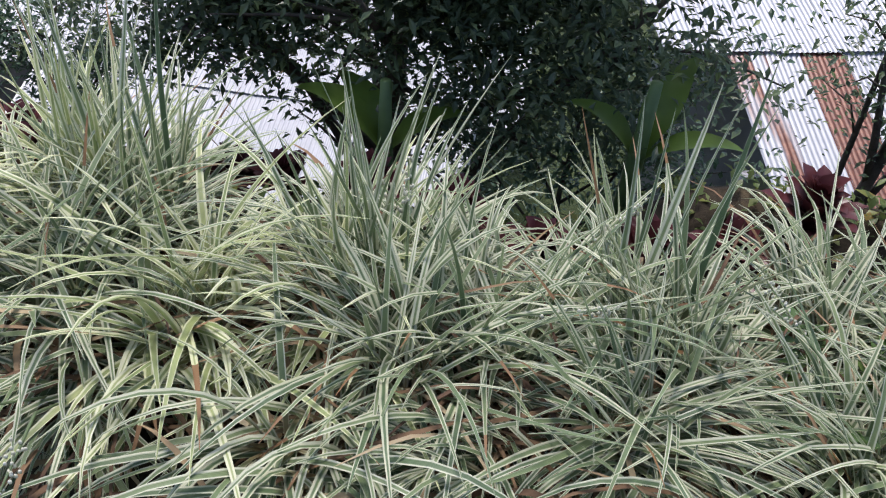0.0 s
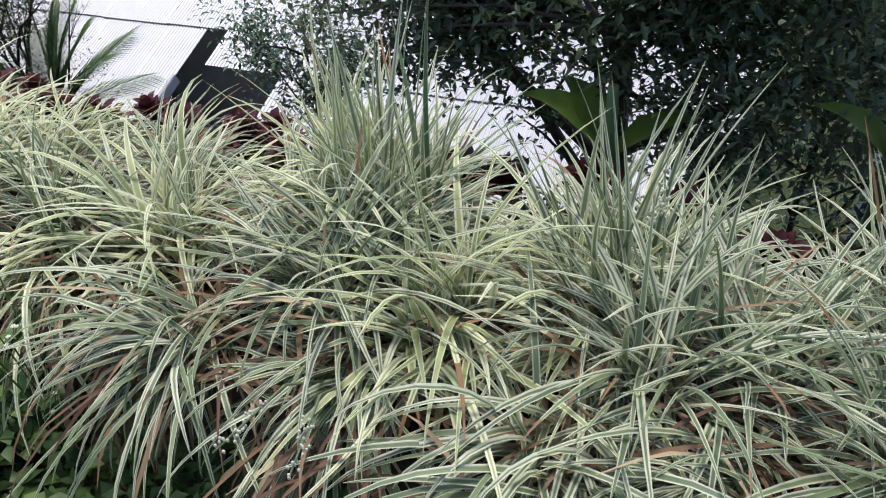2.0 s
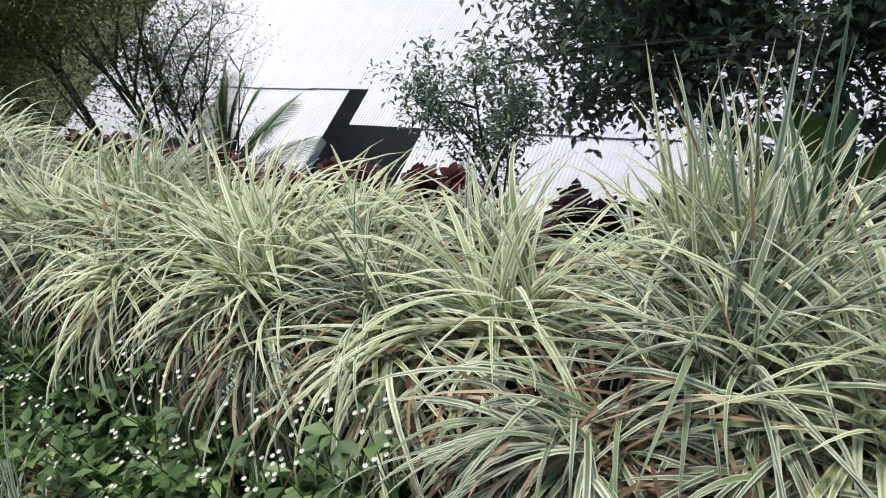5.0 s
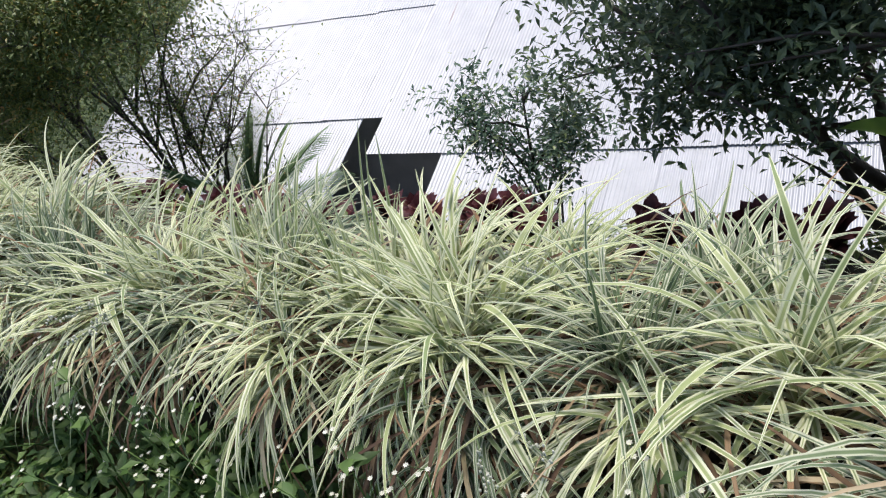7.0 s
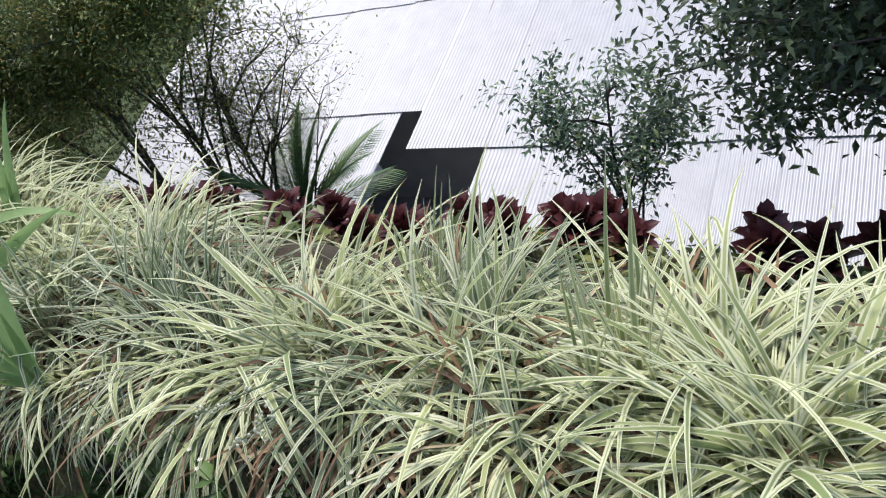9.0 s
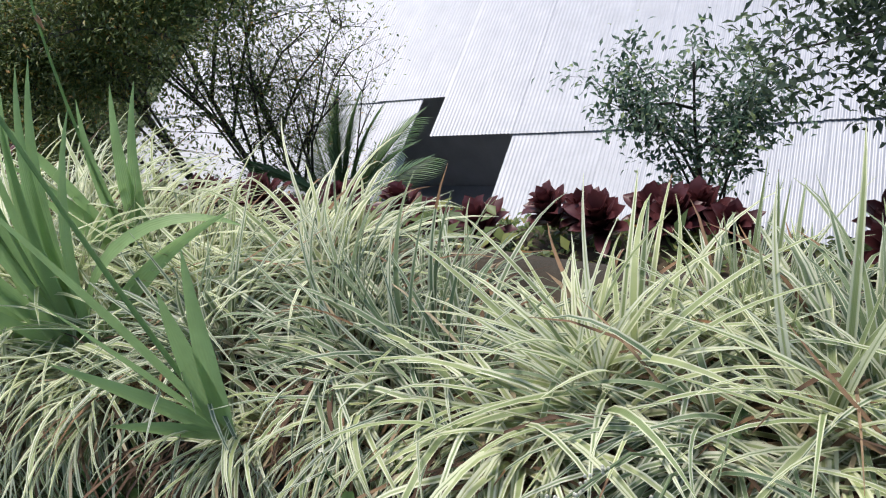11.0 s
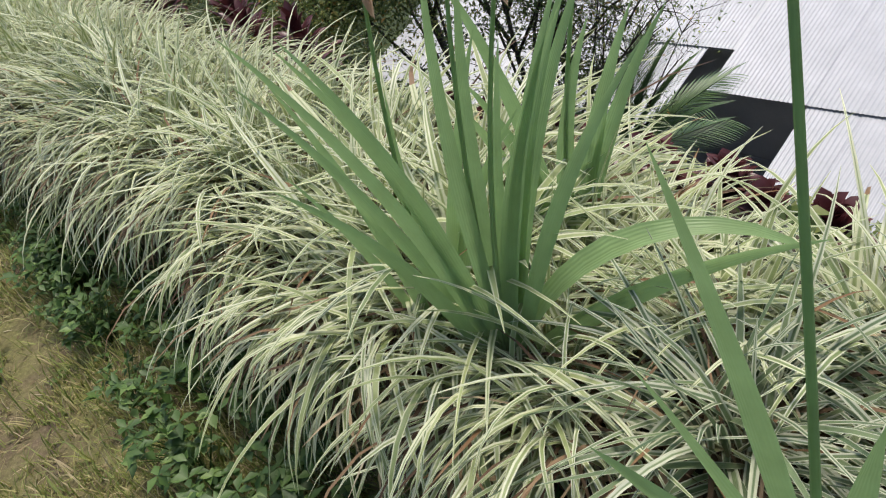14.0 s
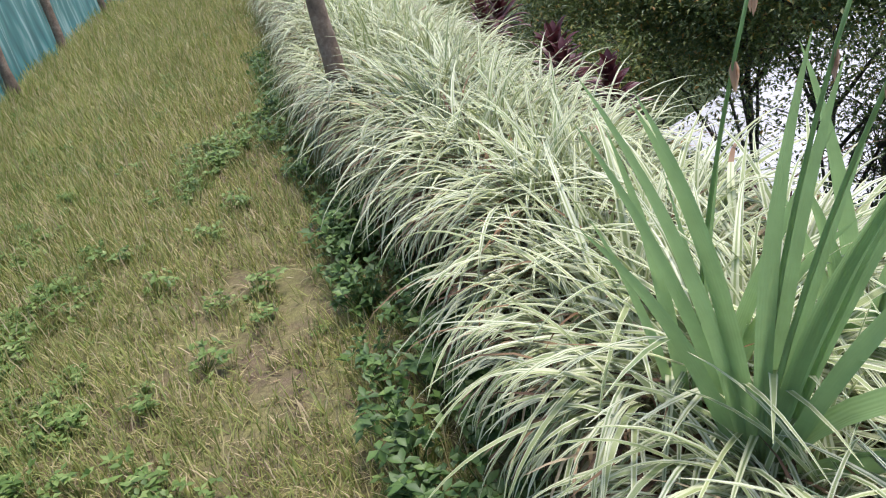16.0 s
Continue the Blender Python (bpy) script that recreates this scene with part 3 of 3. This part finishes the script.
def tree(label, x, y, height, trunk_r, crown, leaf_mat, n_leaf, leaf_size, seed, limbs=7, hollow=0.55, lean=(0, 0), cluster=0.22, twigs=0, boxy=0.8):
    """A tapered trunk with limbs, twigs, and a crown of leaves in clusters. height: of the trunk's top above the path; crown: centre and radii."""
    r = random.Random(seed)
    z0 = ground_z(x, y) - 0.05
    top = thing("tree", label, "tree", Matrix.Translation((x, y, z0)))
    c, rad = Vector(crown[0]) - Vector((x, y, z0)), Vector(crown[1])
    height -= z0
    s = Soup()
    pts = [Vector((lean[0] * q + 0.05 * math.sin(5 * q + seed), lean[1] * q + 0.05 * math.cos(4 * q), height * q)) for q in (0, .2, .4, .6, .8, 1)]
    tube(s, pts, [trunk_r * (1.15 - 0.85 * q) for q in (0, .2, .4, .6, .8, 1)], 9)
    trunk = hang("trunk", s.mesh("trunk", BARK), top)
    ends = []
    for k in range(limbs):
        s = Soup()
        b = pts[1 + k % 4].lerp(pts[2 + k % 4], r.random())
        a = 2 * math.pi * (k / limbs + r.uniform(-.06, .06))
        u = r.uniform(-0.6, 0.75)
        t = c + Vector((rad.x * math.cos(a) * math.sqrt(1 - u * u), rad.y * math.sin(a) * math.sqrt(1 - u * u), rad.z * u)) * 0.85
        mid = b.lerp(t, 0.5) + Vector((r.uniform(-.12, .12), r.uniform(-.12, .12), 0.12))
        line = [b, b.lerp(mid, .5) + Vector((0, 0, .03)), mid, mid.lerp(t, .5), t]
        tube(s, line, [trunk_r * v for v in (.5, .42, .33, .22, .1)], 6)
        ends += [mid, mid.lerp(t, .5), t]
        for _ in range(5 + twigs):
            p = line[r.randrange(1, 5)]
            q = p + Vector((r.uniform(-1, 1) * rad.x, r.uniform(-1, 1) * rad.y, r.uniform(-.3, 1) * rad.z)) * 0.5
            w = p.lerp(q, .5) + Vector((r.uniform(-.08, .08), r.uniform(-.08, .08), .06))
            tube(s, [p, w, q], [trunk_r * .16, trunk_r * .10, trunk_r * .04], 4)
            ends += [w, q]
            for _ in range(twigs // 2):
                g = q + Vector((r.uniform(-1, 1), r.uniform(-1, 1), r.uniform(-.2, 1))) * 0.3
                tube(s, [w.lerp(q, r.random()), g], [trunk_r * .06, trunk_r * .025], 3)
                ends.append(g)
        hang("limb", s.mesh("limb", BARK), top)
    centres = list(ends)
    while len(centres) < max(60, n_leaf // 28):
        d = Vector((r.gauss(0, 1), r.gauss(0, 1), r.gauss(0, 1))).normalized()
        d = Vector([math.copysign(abs(v) ** boxy, v) for v in d])
        centres.append(c + Vector((d.x * rad.x, d.y * rad.y, d.z * rad.z)) * r.uniform(hollow, 1.0) * (0.86 + 0.28 * noise.noise(d * 1.7 + Vector((seed, 0, 0)))))
    s = Soup()
    for i in range(n_leaf):
        g = centres[i % len(centres)]
        p = g + Vector((r.gauss(0, cluster), r.gauss(0, cluster), r.gauss(0, cluster * .8)))
        d = Vector((r.uniform(-1, 1), r.uniform(-1, 1), r.uniform(-.75, .55))).normalized()
        small_leaf(s, p, d, Vector((r.uniform(-.5, .5), r.uniform(-.5, .5), 1)), leaf_size * r.uniform(.6, 1.25), leaf_size * r.uniform(.32, .48))
    tagged(hang("crown", s.mesh("crown", leaf_mat, False), top), kind="stuff")
    return top


tree("dense dark broad-leaved tree below the bank", 0.9, 4.7, 0.0, 0.11, ((0.80, 4.25, -0.26), (2.4, 0.85, 1.02)), DARK_TREE, 34000, 0.088, 21, 12, 0.25, cluster=0.12, boxy=0.55)
tree("dark leafy shrub under the broad-leaved tree", 2.2, 4.6, -0.9, 0.03, ((2.25, 4.45, -1.25), (1.15, 0.4, 0.62)), BLUE_TREE, 4000, 0.08, 27, 9, 0.2, cluster=0.12)
tree("slender young tree with blue-green leaves", -1.80, 4.65, -1.2, 0.025, ((-1.85, 4.5, -1.58), (0.66, 0.35, 0.70)), BLUE_TREE, 3300, 0.070, 33, 11, 0.2, cluster=0.075)
tree("large olive-green shrubby tree with yellowing leaves", -8.9, 5.0, 0.3, 0.055, ((-9.6, 4.9, -0.6), (2.0, 0.9, 1.25)), OLIVE_TREE, 38000, 0.075, 44, 12, 0.3, twigs=3)
tree("olive-green leaning tree with a thin twiggy trunk", -7.4, 5.0, -0.4, 0.045, ((-7.0, 4.7, -0.1), (1.75, 0.75, 0.85)), OLIVE_TREE, 26000, 0.07, 46, 10, 0.25, cluster=0.16, twigs=3, boxy=0.65)
tree("olive-green tree over the lower terrace", -12.0, 4.4, 0.4, 0.10, ((-12.2, 4.4, -1.1), (2.9, 1.0, 1.5)), OLIVE_TREE, 40000, 0.075, 45, 10, 0.3, boxy=0.6)
tree("bare twiggy shrub with sparse leaves", -6.9, 5.2, -1.4, 0.04, ((-6.1, 5.1, -1.35), (1.05, 0.5, 0.95)), OLIVE_TREE, 5200, 0.05, 51, 15, 0.3, cluster=0.09, twigs=9)
tree("broad dark green tree behind the house roof", -24.5, 10.8, 0.5, 0.14, ((-24.5, 10.5, -3.0), (6.5, 1.8, 3.2)), OLIVE_TREE, 34000, 0.14, 71, 12, 0.3, boxy=0.6)
tree("leafy green tree at the end of the house roof", -16.6, 7.3, 0.2, 0.09, ((-16.6, 7.2, -2.2), (3.0, 0.9, 2.3)), OLIVE_TREE, 30000, 0.10, 79, 10, 0.3, boxy=0.6)
tree("leafy green shrub behind the bank", -9.6, 3.5, -1.1, 0.03, ((-9.6, 3.4, -1.35), (1.3, 0.5, 0.5)), OLIVE_TREE, 9000, 0.07, 72, 8, 0.2)
tree("leafy green shrub behind the bank", -14.0, 2.9, -0.9, 0.03, ((-14.0, 2.9, -0.9), (1.9, 0.6, 0.7)), OLIVE_TREE, 12000, 0.08, 73, 8, 0.2)
tree("dark tree beside the rusty shed", 4.35, 5.3, 0.6, 0.07, ((4.6, 5.3, 0.0), (0.85, 0.6, 1.1)), DARK_TREE, 5000, 0.08, 61, 9)

# ---- lower terrace plants ----


def rosette(name, label, category, mat, n, length, width, seed, group, rise=(32,), tall=0.16):
    r = random.Random(seed)
    top = thing(name, label, category, group=group)
    for i in range(n):
        q = i / n
        s = Soup()
        strap(s, (0, 0, 0.02 + tall * q), i * 2.4, length * r.uniform(.8, 1.1) * (1 - .25 * q), width * r.uniform(.85, 1.15), rise[0] + (86 - rise[0]) * q, r.uniform(10, 50), 7, 0.5, 0, 0.2, 0.8, 1.8)
        hang("leaf", s.mesh("leaf", mat), top)
    return top


def lower_plants():
    r = random.Random(8)
    protos = [rosette("bromeliad", "dark maroon bromeliad rosette on the lower terrace", "plant", MAROON, 32, 0.33, 0.10, 70 + k, "bromeliads along the terrace", (42,)) for k in range(3)]
    used = [False] * 3
    spots = [(-9.9, 3.1), (-7.9, 3.0), (-6.3, 3.2), (-5.75, 3.3), (-5.3, 3.24), (-5.0, 3.3), (-4.54, 3.13), (-4.2, 3.3), (-3.9, 3.1), (-3.5, 3.2), (-3.2, 3.15), (-2.85, 3.17), (-2.18, 3.42), (-1.80, 3.66), (-1.52, 3.72), (-2.36, 3.34), (-2.02, 3.30), (-1.66, 3.52), (-1.35, 3.58), (-0.50, 3.6),
             (-0.45, 3.42), (-0.15, 3.43), (0.12, 3.47), (0.6, 3.3), (1.1, 3.3), (1.6, 3.2), (2.1, 3.1), (2.6, 3.0), (3.0, 3.0), (3.3, 3.1), (3.55, 2.9), (3.8, 3.2)]
    for i, (x, y) in enumerate(spots):
        k = i % 3
        tall = 0.92
        m = pose(x, y, ground_z(x, y) + (0.0 if 12 <= i <= 18 else 0.05) + r.uniform(-.04, .08), r.uniform(-12, 4), r.uniform(-8, 8), r.uniform(0, 360)) @ Matrix.Scale(tall * r.uniform(.9, 1.15), 4)
        b = protos[k]
        if used[k]:
            b = copy_thing(b, m)
        used[k] = True
        b.matrix_basis = m
    for x, y, sz in ((-10.9, 2.7, 1.1), (-10.2, 2.3, 0.9), (-7.8, 2.3, 1.0), (-7.2, 2.15, 0.9), (-6.6, 2.3, 0.8)):
        b = rosette("cordyline", "dark red cordyline with strap leaves beside the bank", "plant", MAROON, 46, 0.44 * sz, 0.07, int(-x * 10), "cordylines", (15,), 0.42)
        b.matrix_basis = pose(x, y, ground_z(x, y) + 0.95)
        s = Soup()
        tube(s, [(0, 0, -1.0), (0.02, 0, -0.4), (0, 0, 0.2)], [0.03, 0.025, 0.02], 7)
        hang("stem", s.mesh("stem", BARK), b)


lower_plants()


def palm(x, y):
    z = -3.15
    r = random.Random(3)
    top = thing("young_palm", "young palm with stiff green feather fronds", "palm", Matrix.Translation((x, y, z)))
    for k in range(13):
        s = Soup()
        az = radians(200 - 160 * k / 10 + r.uniform(-10, 10)) - 0.9 if k % 2 else radians(225 if k < 5 else 45) + r.uniform(-.3, .3)
        px, pz, e, L = 0.0, 0.0, radians(r.uniform(70, 84) - 40 * abs(k - 5) / 5), r.uniform(1.15, 1.5)
        pts = []
        for i in range(15):
            pts.append(Vector((px * math.cos(az), px * math.sin(az), pz)))
            ee = e - radians(1.4 * i)
            px += L / 14 * math.cos(ee)
            pz += L / 14 * math.sin(ee)
        tube(s, pts, [0.012 - 0.0006 * i for i in range(15)], 5)
        for i in range(3, 15):
            for sgn in (1, -1):
                for h in (0, .33, .66):
                    p = pts[i - 1].lerp(pts[i], h)
                    strap(s, tuple(p), az + sgn * radians(52 - i), 0.42 * math.sin(math.pi * (i + 2) / 19) + .06, 0.015, math.degrees(e) - 3 * i + 14, 22, 4, 0.4, 0, 0.5, 0.5)
        hang("frond", s.mesh("frond", PALM_LEAF), top)
    s = Soup()
    tube(s, [(0, 0, ground_z(x, y) - z - .1), (0.03, 0, -.5), (0, 0, .1)], [.07, .06, .05], 9)
    hang("trunk", s.mesh("trunk", BARK), top)


palm(-6.05, 4.85)


def banana(x, y, z, leaves):
    top = thing("banana_plant", "young banana plant with broad ragged green leaves", "plant", Matrix.Translation((x, y, z)))
    for az, length, width, rise, bend in leaves:
        s = Soup()
        strap(s, (0, 0, 0.4), radians(az), length, width, rise, bend, 14, 0.25, 0.1, 0.45, 0.1, 1.3)
        hang("leaf", s.mesh("leaf", BANANA), top)
    s = Soup()
    tube(s, [(0, 0, -.2), (0, 0, .4), (0, 0, .9)], [.06, .05, .03], 9)
    hang("stem", s.mesh("stem", PALM_LEAF), top)


banana(1.12, 3.5, ground_z(1.12, 3.5), [(175, 0.70, .24, 70, 80), (140, 0.62, .22, 72, 75), (25, 0.6, .2, 62, 80)])
banana(2.50, 3.5, ground_z(2.50, 3.5), [(165, 0.55, .18, 68, 80), (-10, 0.6, .18, 58, 70), (60, 0.7, .2, 72, 60)])

# ---- posts and netting ----


def post_mesh(h, rad, seed, bend=0.05):
    r = random.Random(seed)
    s = Soup()
    pts = [(bend * math.sin(3 * i / 9 + seed) + r.uniform(-.006, .006), r.uniform(-.006, .006), h * i / 9) for i in range(10)]
    tube(s, pts, [rad * r.uniform(.85, 1.12) * (1.05 - .02 * i) for i in range(10)], 10)
    return s.mesh("post", POST_WOOD)


p = tagged(new("wooden_post", post_mesh(1.9, 0.056, 3)), "rough weathered grey-brown wooden post standing in the hedge", "post")
p.matrix_basis = pose(-5.3, 0.17, -0.05, 0, 0, 0)


def net_fence():
    top = thing("net_fence", "blue-green shade netting on rough wooden posts", "fence", Matrix.Translation((0, -3.05, 0)))
    xs = [-19.5, -17.0, -16.2, -12.6, -10.0, -7.4, -4.8, -2.2, 0.4, 3.0, 5.6]
    for i, x in enumerate(xs):
        hang("post", post_mesh(2.1, 0.06, i + 20), top, pose(x, 0.06, -0.05, 0, -7 if i in (3, 4) else 2, 0))
    s = Soup()
    n, rows = 260, 8
    for j in range(rows):
        for i in range(n):
            x = -19.6 + 25.4 * i / (n - 1)
            s.v.append((x, 0.03 * math.sin(x * 7) + 0.05 * noise.noise((x * 2, j * .3, 0)), 0.03 + 1.85 * j / (rows - 1)))
            s.uv.append((i / n, j / rows))
    for j in range(rows - 1):
        for i in range(n - 1):
            a = j * n + i
            s.f.append((a, a + 1, a + n + 1, a + n))
    hang("netting", s.mesh("netting", NET), top)


net_fence()

# ---- path grass and weeds ----


def grass():
    r = random.Random(17)
    s = Soup()
    for k in range(225000):
        q = r.random() ** 1.7
        x = -1.7 - 15.5 * q if k < 190000 else r.uniform(-1.9, 5.5)
        y = r.uniform(-3.1, 0.3)
        thin = noise.noise((x * .9, y * 1.1, 2)) + 0.6 * noise.noise((x * 3, y * 3, 5))
        worn = math.exp(-((y + 0.42) / 0.40) ** 2) * smooth(-.15, .35, noise.noise((x * 2.6, y * 2.6, 7)) + 0.5 * noise.noise((x * 8, y * 8, 1)))
        if r.random() < 0.05 + 0.9 * worn * smooth(-8, -3.5, x) - thin * 0.35:
            continue
        z = ground_z(x, y)
        a, k = r.uniform(0, 6.28), 1 + 1.6 * q
        ln, w, e = r.uniform(.03, .10) * k * (1 + 0.5 * smooth(-.9, -1.6, y)), r.uniform(.0013, .0026) * k, r.uniform(0.2, 1.45)
        dx, dy = math.cos(a) * math.cos(e) * ln, math.sin(a) * math.cos(e) * ln
        sx, sy, i = -math.sin(a) * w, math.cos(a) * w, len(s.v)
        h = math.sin(e) * ln
        s.v += [(x + sx, y + sy, z - .004), (x - sx, y - sy, z - .004), (x + dx * .5 + sx * .8, y + dy * .5 + sy * .8, z + h * .62), (x + dx * .5 - sx * .8, y + dy * .5 - sy * .8, z + h * .62), (x + dx, y + dy, z + h * .9)]
        s.f += [(i, i + 1, i + 3, i + 2), (i + 2, i + 3, i + 4)]
    for _ in range(1500):
        q = r.random() ** 1.5
        x, y = -1.8 - 10 * q, r.uniform(-2.9, 0.25)
        if noise.noise((x * 1.3, y * 1.3, 4)) + 0.5 * smooth(-.5, -1.6, y) < 0.05:
            continue
        for _ in range(9):
            px, py = x + r.gauss(0, .022), y + r.gauss(0, .022)
            strap(s, (px, py, ground_z(px, py) - .004), r.uniform(0, 6.28), r.uniform(.05, .13), r.uniform(.003, .0055), r.uniform(35, 85), r.uniform(20, 90), 3, 0.3, 0.0, 0.7)
    s.uv = [(0, 0)] * len(s.v)
    tagged(new("path_grass", s.mesh("path_grass", GRASS)), "short thin yellow-green grass growing on the earth path", "grass", kind="stuff")


grass()


def weed_mesh(seed, n, leaf, height, mat):
    r = random.Random(seed)
    s = Soup()
    for _ in range(n):
        a = r.uniform(0, 6.28)
        h = height * r.random() ** .7
        d = 0.10 * r.random() + 0.02
        b = Vector((d * math.cos(a), d * math.sin(a), h))
        tube(s, [(0, 0, 0), tuple(b * 0.6), tuple(b)], [.0025, .002, .0012], 3)
        for _ in range(4):
            dv = Vector((r.uniform(-1, 1), r.uniform(-1, 1), r.uniform(-.3, .5))).normalized()
            small_leaf(s, b, dv, Vector((0, 0, 1)), leaf * r.uniform(.6, 1.2), leaf * r.uniform(.4, .6))
    return s.mesh("weed", mat)


def weeds():
    r = random.Random(23)
    kinds = [weed_mesh(k, 16, 0.05, 0.20, WEED) for k in range(4)]
    x = 1.6
    while x > -9:
        for _ in range(3 if x > -4.5 else 2):
            y = front_y(x) - r.uniform(0.18, 0.55)
            o = tagged(new("weed", kinds[r.randrange(4)]), "low leafy green weed at the foot of the hedge", "weed", "weeds along the hedge foot")
            px = x + r.uniform(-.06, .06)
            o.matrix_basis = pose(px, y, ground_z(px, y) - .01, 0, 0, r.uniform(0, 360)) @ Matrix.Scale(r.uniform(.6, 1.15), 4)
        x -= 0.11 if x > -4.5 else 0.17
    s = Soup()
    spots = [(-5.95, -.68, 40, .22), (-6.5, -.36, 30, .25), (-3.46, -1.22, 22, .13), (-3.1, -1.24, 10, .07), (-2.56, -.11, 2, .01), (-4.2, -.9, 26, 1.3), (-3.2, -.6, 9, .5), (-8, -1.2, 40, 2.0), (-5.4, -1.8, 26, .22), (-4.5, -1.5, 14, .15), (-2.9, -1.5, 14, .2), (-6.8, -2.0, 24, .3), (-13, -2.9, 60, 1.6), (-9.5, -2.85, 50, 1.2), (-8, -2.75, 40, .6), (-11, -2.75, 60, 1.0), (-15, -2.7, 60, 1.2), (-6.5, -2.3, 30, .5), (-4.0, -1.6, 14, .2), (-12, -.7, 40, 1.0), (-5, -2, 20, .3), (-7, -2.1, 30, .9), (-9, -1.6, 20, 1.5)]
    for cx, cy, n, sp in spots:
        for _ in range(n):
            px, y = cx + r.gauss(0, sp), max(-3.0, cy + r.gauss(0, min(.3, sp * .6)))
            z, a, k = ground_z(px, y) - .01, r.uniform(0, 6.28), r.uniform(.25, .9)
            me = kinds[r.randrange(4)]
            i0, c, q = len(s.v), math.cos(a) * k, math.sin(a) * k
            s.v += [(px + v.co.x * c - v.co.y * q, y + v.co.x * q + v.co.y * c, z + v.co.z * k * 0.6) for v in me.vertices]
            s.f += [tuple(i0 + v for v in f.vertices) for f in me.polygons]
    s.uv = [(0, 0)] * len(s.v)
    tagged(new("path_weeds", s.mesh("path_weeds", PATH_WEED)), "low leafy green weeds scattered on the path and fence foot", "weed", kind="stuff")


def flowering_weed(seed):
    """Leafy weed on thin stems with loose heads of small white flowers."""
    r = random.Random(seed)
    top = thing("flowering_weed", "leafy weed with small white flower heads beside the hedge", "weed", group="flowering weeds")
    s, heads = Soup(), Soup()
    for _ in range(7):
        a, h, d = r.uniform(0, 6.28), r.uniform(.22, .50), r.uniform(.04, .18)
        e = Vector((d * math.cos(a), d * math.sin(a), h))
        tube(s, [(0, 0, 0), tuple(e * .5 + Vector((0, 0, .04))), tuple(e)], [.003, .0022, .0014], 4)
        for _ in range(9):
            q = e * r.uniform(.2, .9)
            small_leaf(s, q, Vector((r.uniform(-1, 1), r.uniform(-1, 1), r.uniform(-.2, .4))).normalized(), Vector((0, 0, 1)), r.uniform(.03, .06), r.uniform(.02, .035))
        for _ in range(r.randrange(2, 5)):
            c = e + Vector((r.gauss(0, .014), r.gauss(0, .014), r.uniform(0, .02)))
            tube(s, [tuple(e), tuple(c)], [.001, .001], 3)
            for k in range(7):
                b = k * .9
                small_leaf(heads, c, Vector((math.cos(b), math.sin(b), .5)).normalized(), Vector((0, 0, 1)), .0062, .0042)
    tagged(hang("foliage", s.mesh("foliage", WEED), top), kind="stuff")
    tagged(hang("blossom", heads.mesh("blossom", PETAL), top, label="small white flower heads"), kind="stuff")
    return top


def flowering_weeds():
    r = random.Random(31)
    protos = [flowering_weed(k) for k in range(3)]
    for i in range(18):
        x = r.uniform(-0.95, 0.80)
        y = front_y(x) - r.uniform(.2, .42)
        m = pose(x, y, ground_z(x, y) - .01, 0, 0, r.uniform(0, 360))
        (protos[i] if i < 3 else copy_thing(protos[i - 3 - (i - 3) // 3 * 3], m)).matrix_basis = m


flowering_weeds()


def litter():
    """Dry bits of leaf on the trodden path."""
    r = random.Random(77)
    s = Soup()
    for _ in range(1300):
        x, y = -1.8 - 9 * r.random() ** 1.4, r.gauss(-0.6, 0.6)
        if not -3 < y < 0.3:
            continue
        a = r.uniform(0, 6.28)
        strap(s, (x, y, ground_z(x, y) + .004), a, r.uniform(.012, .05), r.uniform(.002, .006), r.uniform(-4, 12), r.uniform(-5, 25), 2, 0.4)
    tagged(new("leaf_litter", s.mesh("leaf_litter", DEAD_LEAF)), "dry brown leaf bits scattered on the path", "leaf litter", kind="stuff")
    s = Soup()
    for _ in range(8000):
        x, y = r.uniform(-16, 5), r.uniform(1.25, 4.2)
        z = ground_z(x, y)
        for _ in range(5):
            d = Vector((r.uniform(-1, 1), r.uniform(-1, 1), r.uniform(.1, .9))).normalized()
            small_leaf(s, Vector((x + r.gauss(0, .05), y + r.gauss(0, .05), z + r.uniform(0, .07))), d, Vector((0, 0, 1)), r.uniform(.04, .09), r.uniform(.02, .045))
    tagged(new("undergrowth", s.mesh("undergrowth", OLIVE_TREE)), "low leafy undergrowth on the terrace below the bank", "undergrowth", kind="stuff")


litter()


def feathery_weed(x, y, z, seed):
    r = random.Random(seed)
    top = thing("feathery_weed", "bright green weed with divided feathery leaves among the liriope", "weed", Matrix.Translation((x, y, z)), "feathery weeds")
    for k in range(7):
        s = Soup()
        a, h = k * .9 + r.uniform(-.2, .2), r.uniform(.12, .2)
        e = Vector((.12 * math.cos(a), .12 * math.sin(a), h))
        tube(s, [(0, 0, 0), tuple(e * .55 + Vector((0, 0, .03))), tuple(e)], [.003, .002, .0012], 4)
        for i in range(7):
            q = e * (.45 + .09 * i)
            for sg in (-1, 1):
                d = Vector((math.cos(a + sg * 1.0), math.sin(a + sg * 1.0), .15)).normalized()
                small_leaf(s, q, d, Vector((0, 0, 1)), .05 * (1 - .07 * i), .018)
        hang("leaf", s.mesh("leaf", WEED), top)


feathery_weed(-0.75, 0.66, 0.26, 1)
feathery_weed(-0.55, 0.70, 0.26, 2)
feathery_weed(2.65, 0.95, 0.34, 3)
weeds()
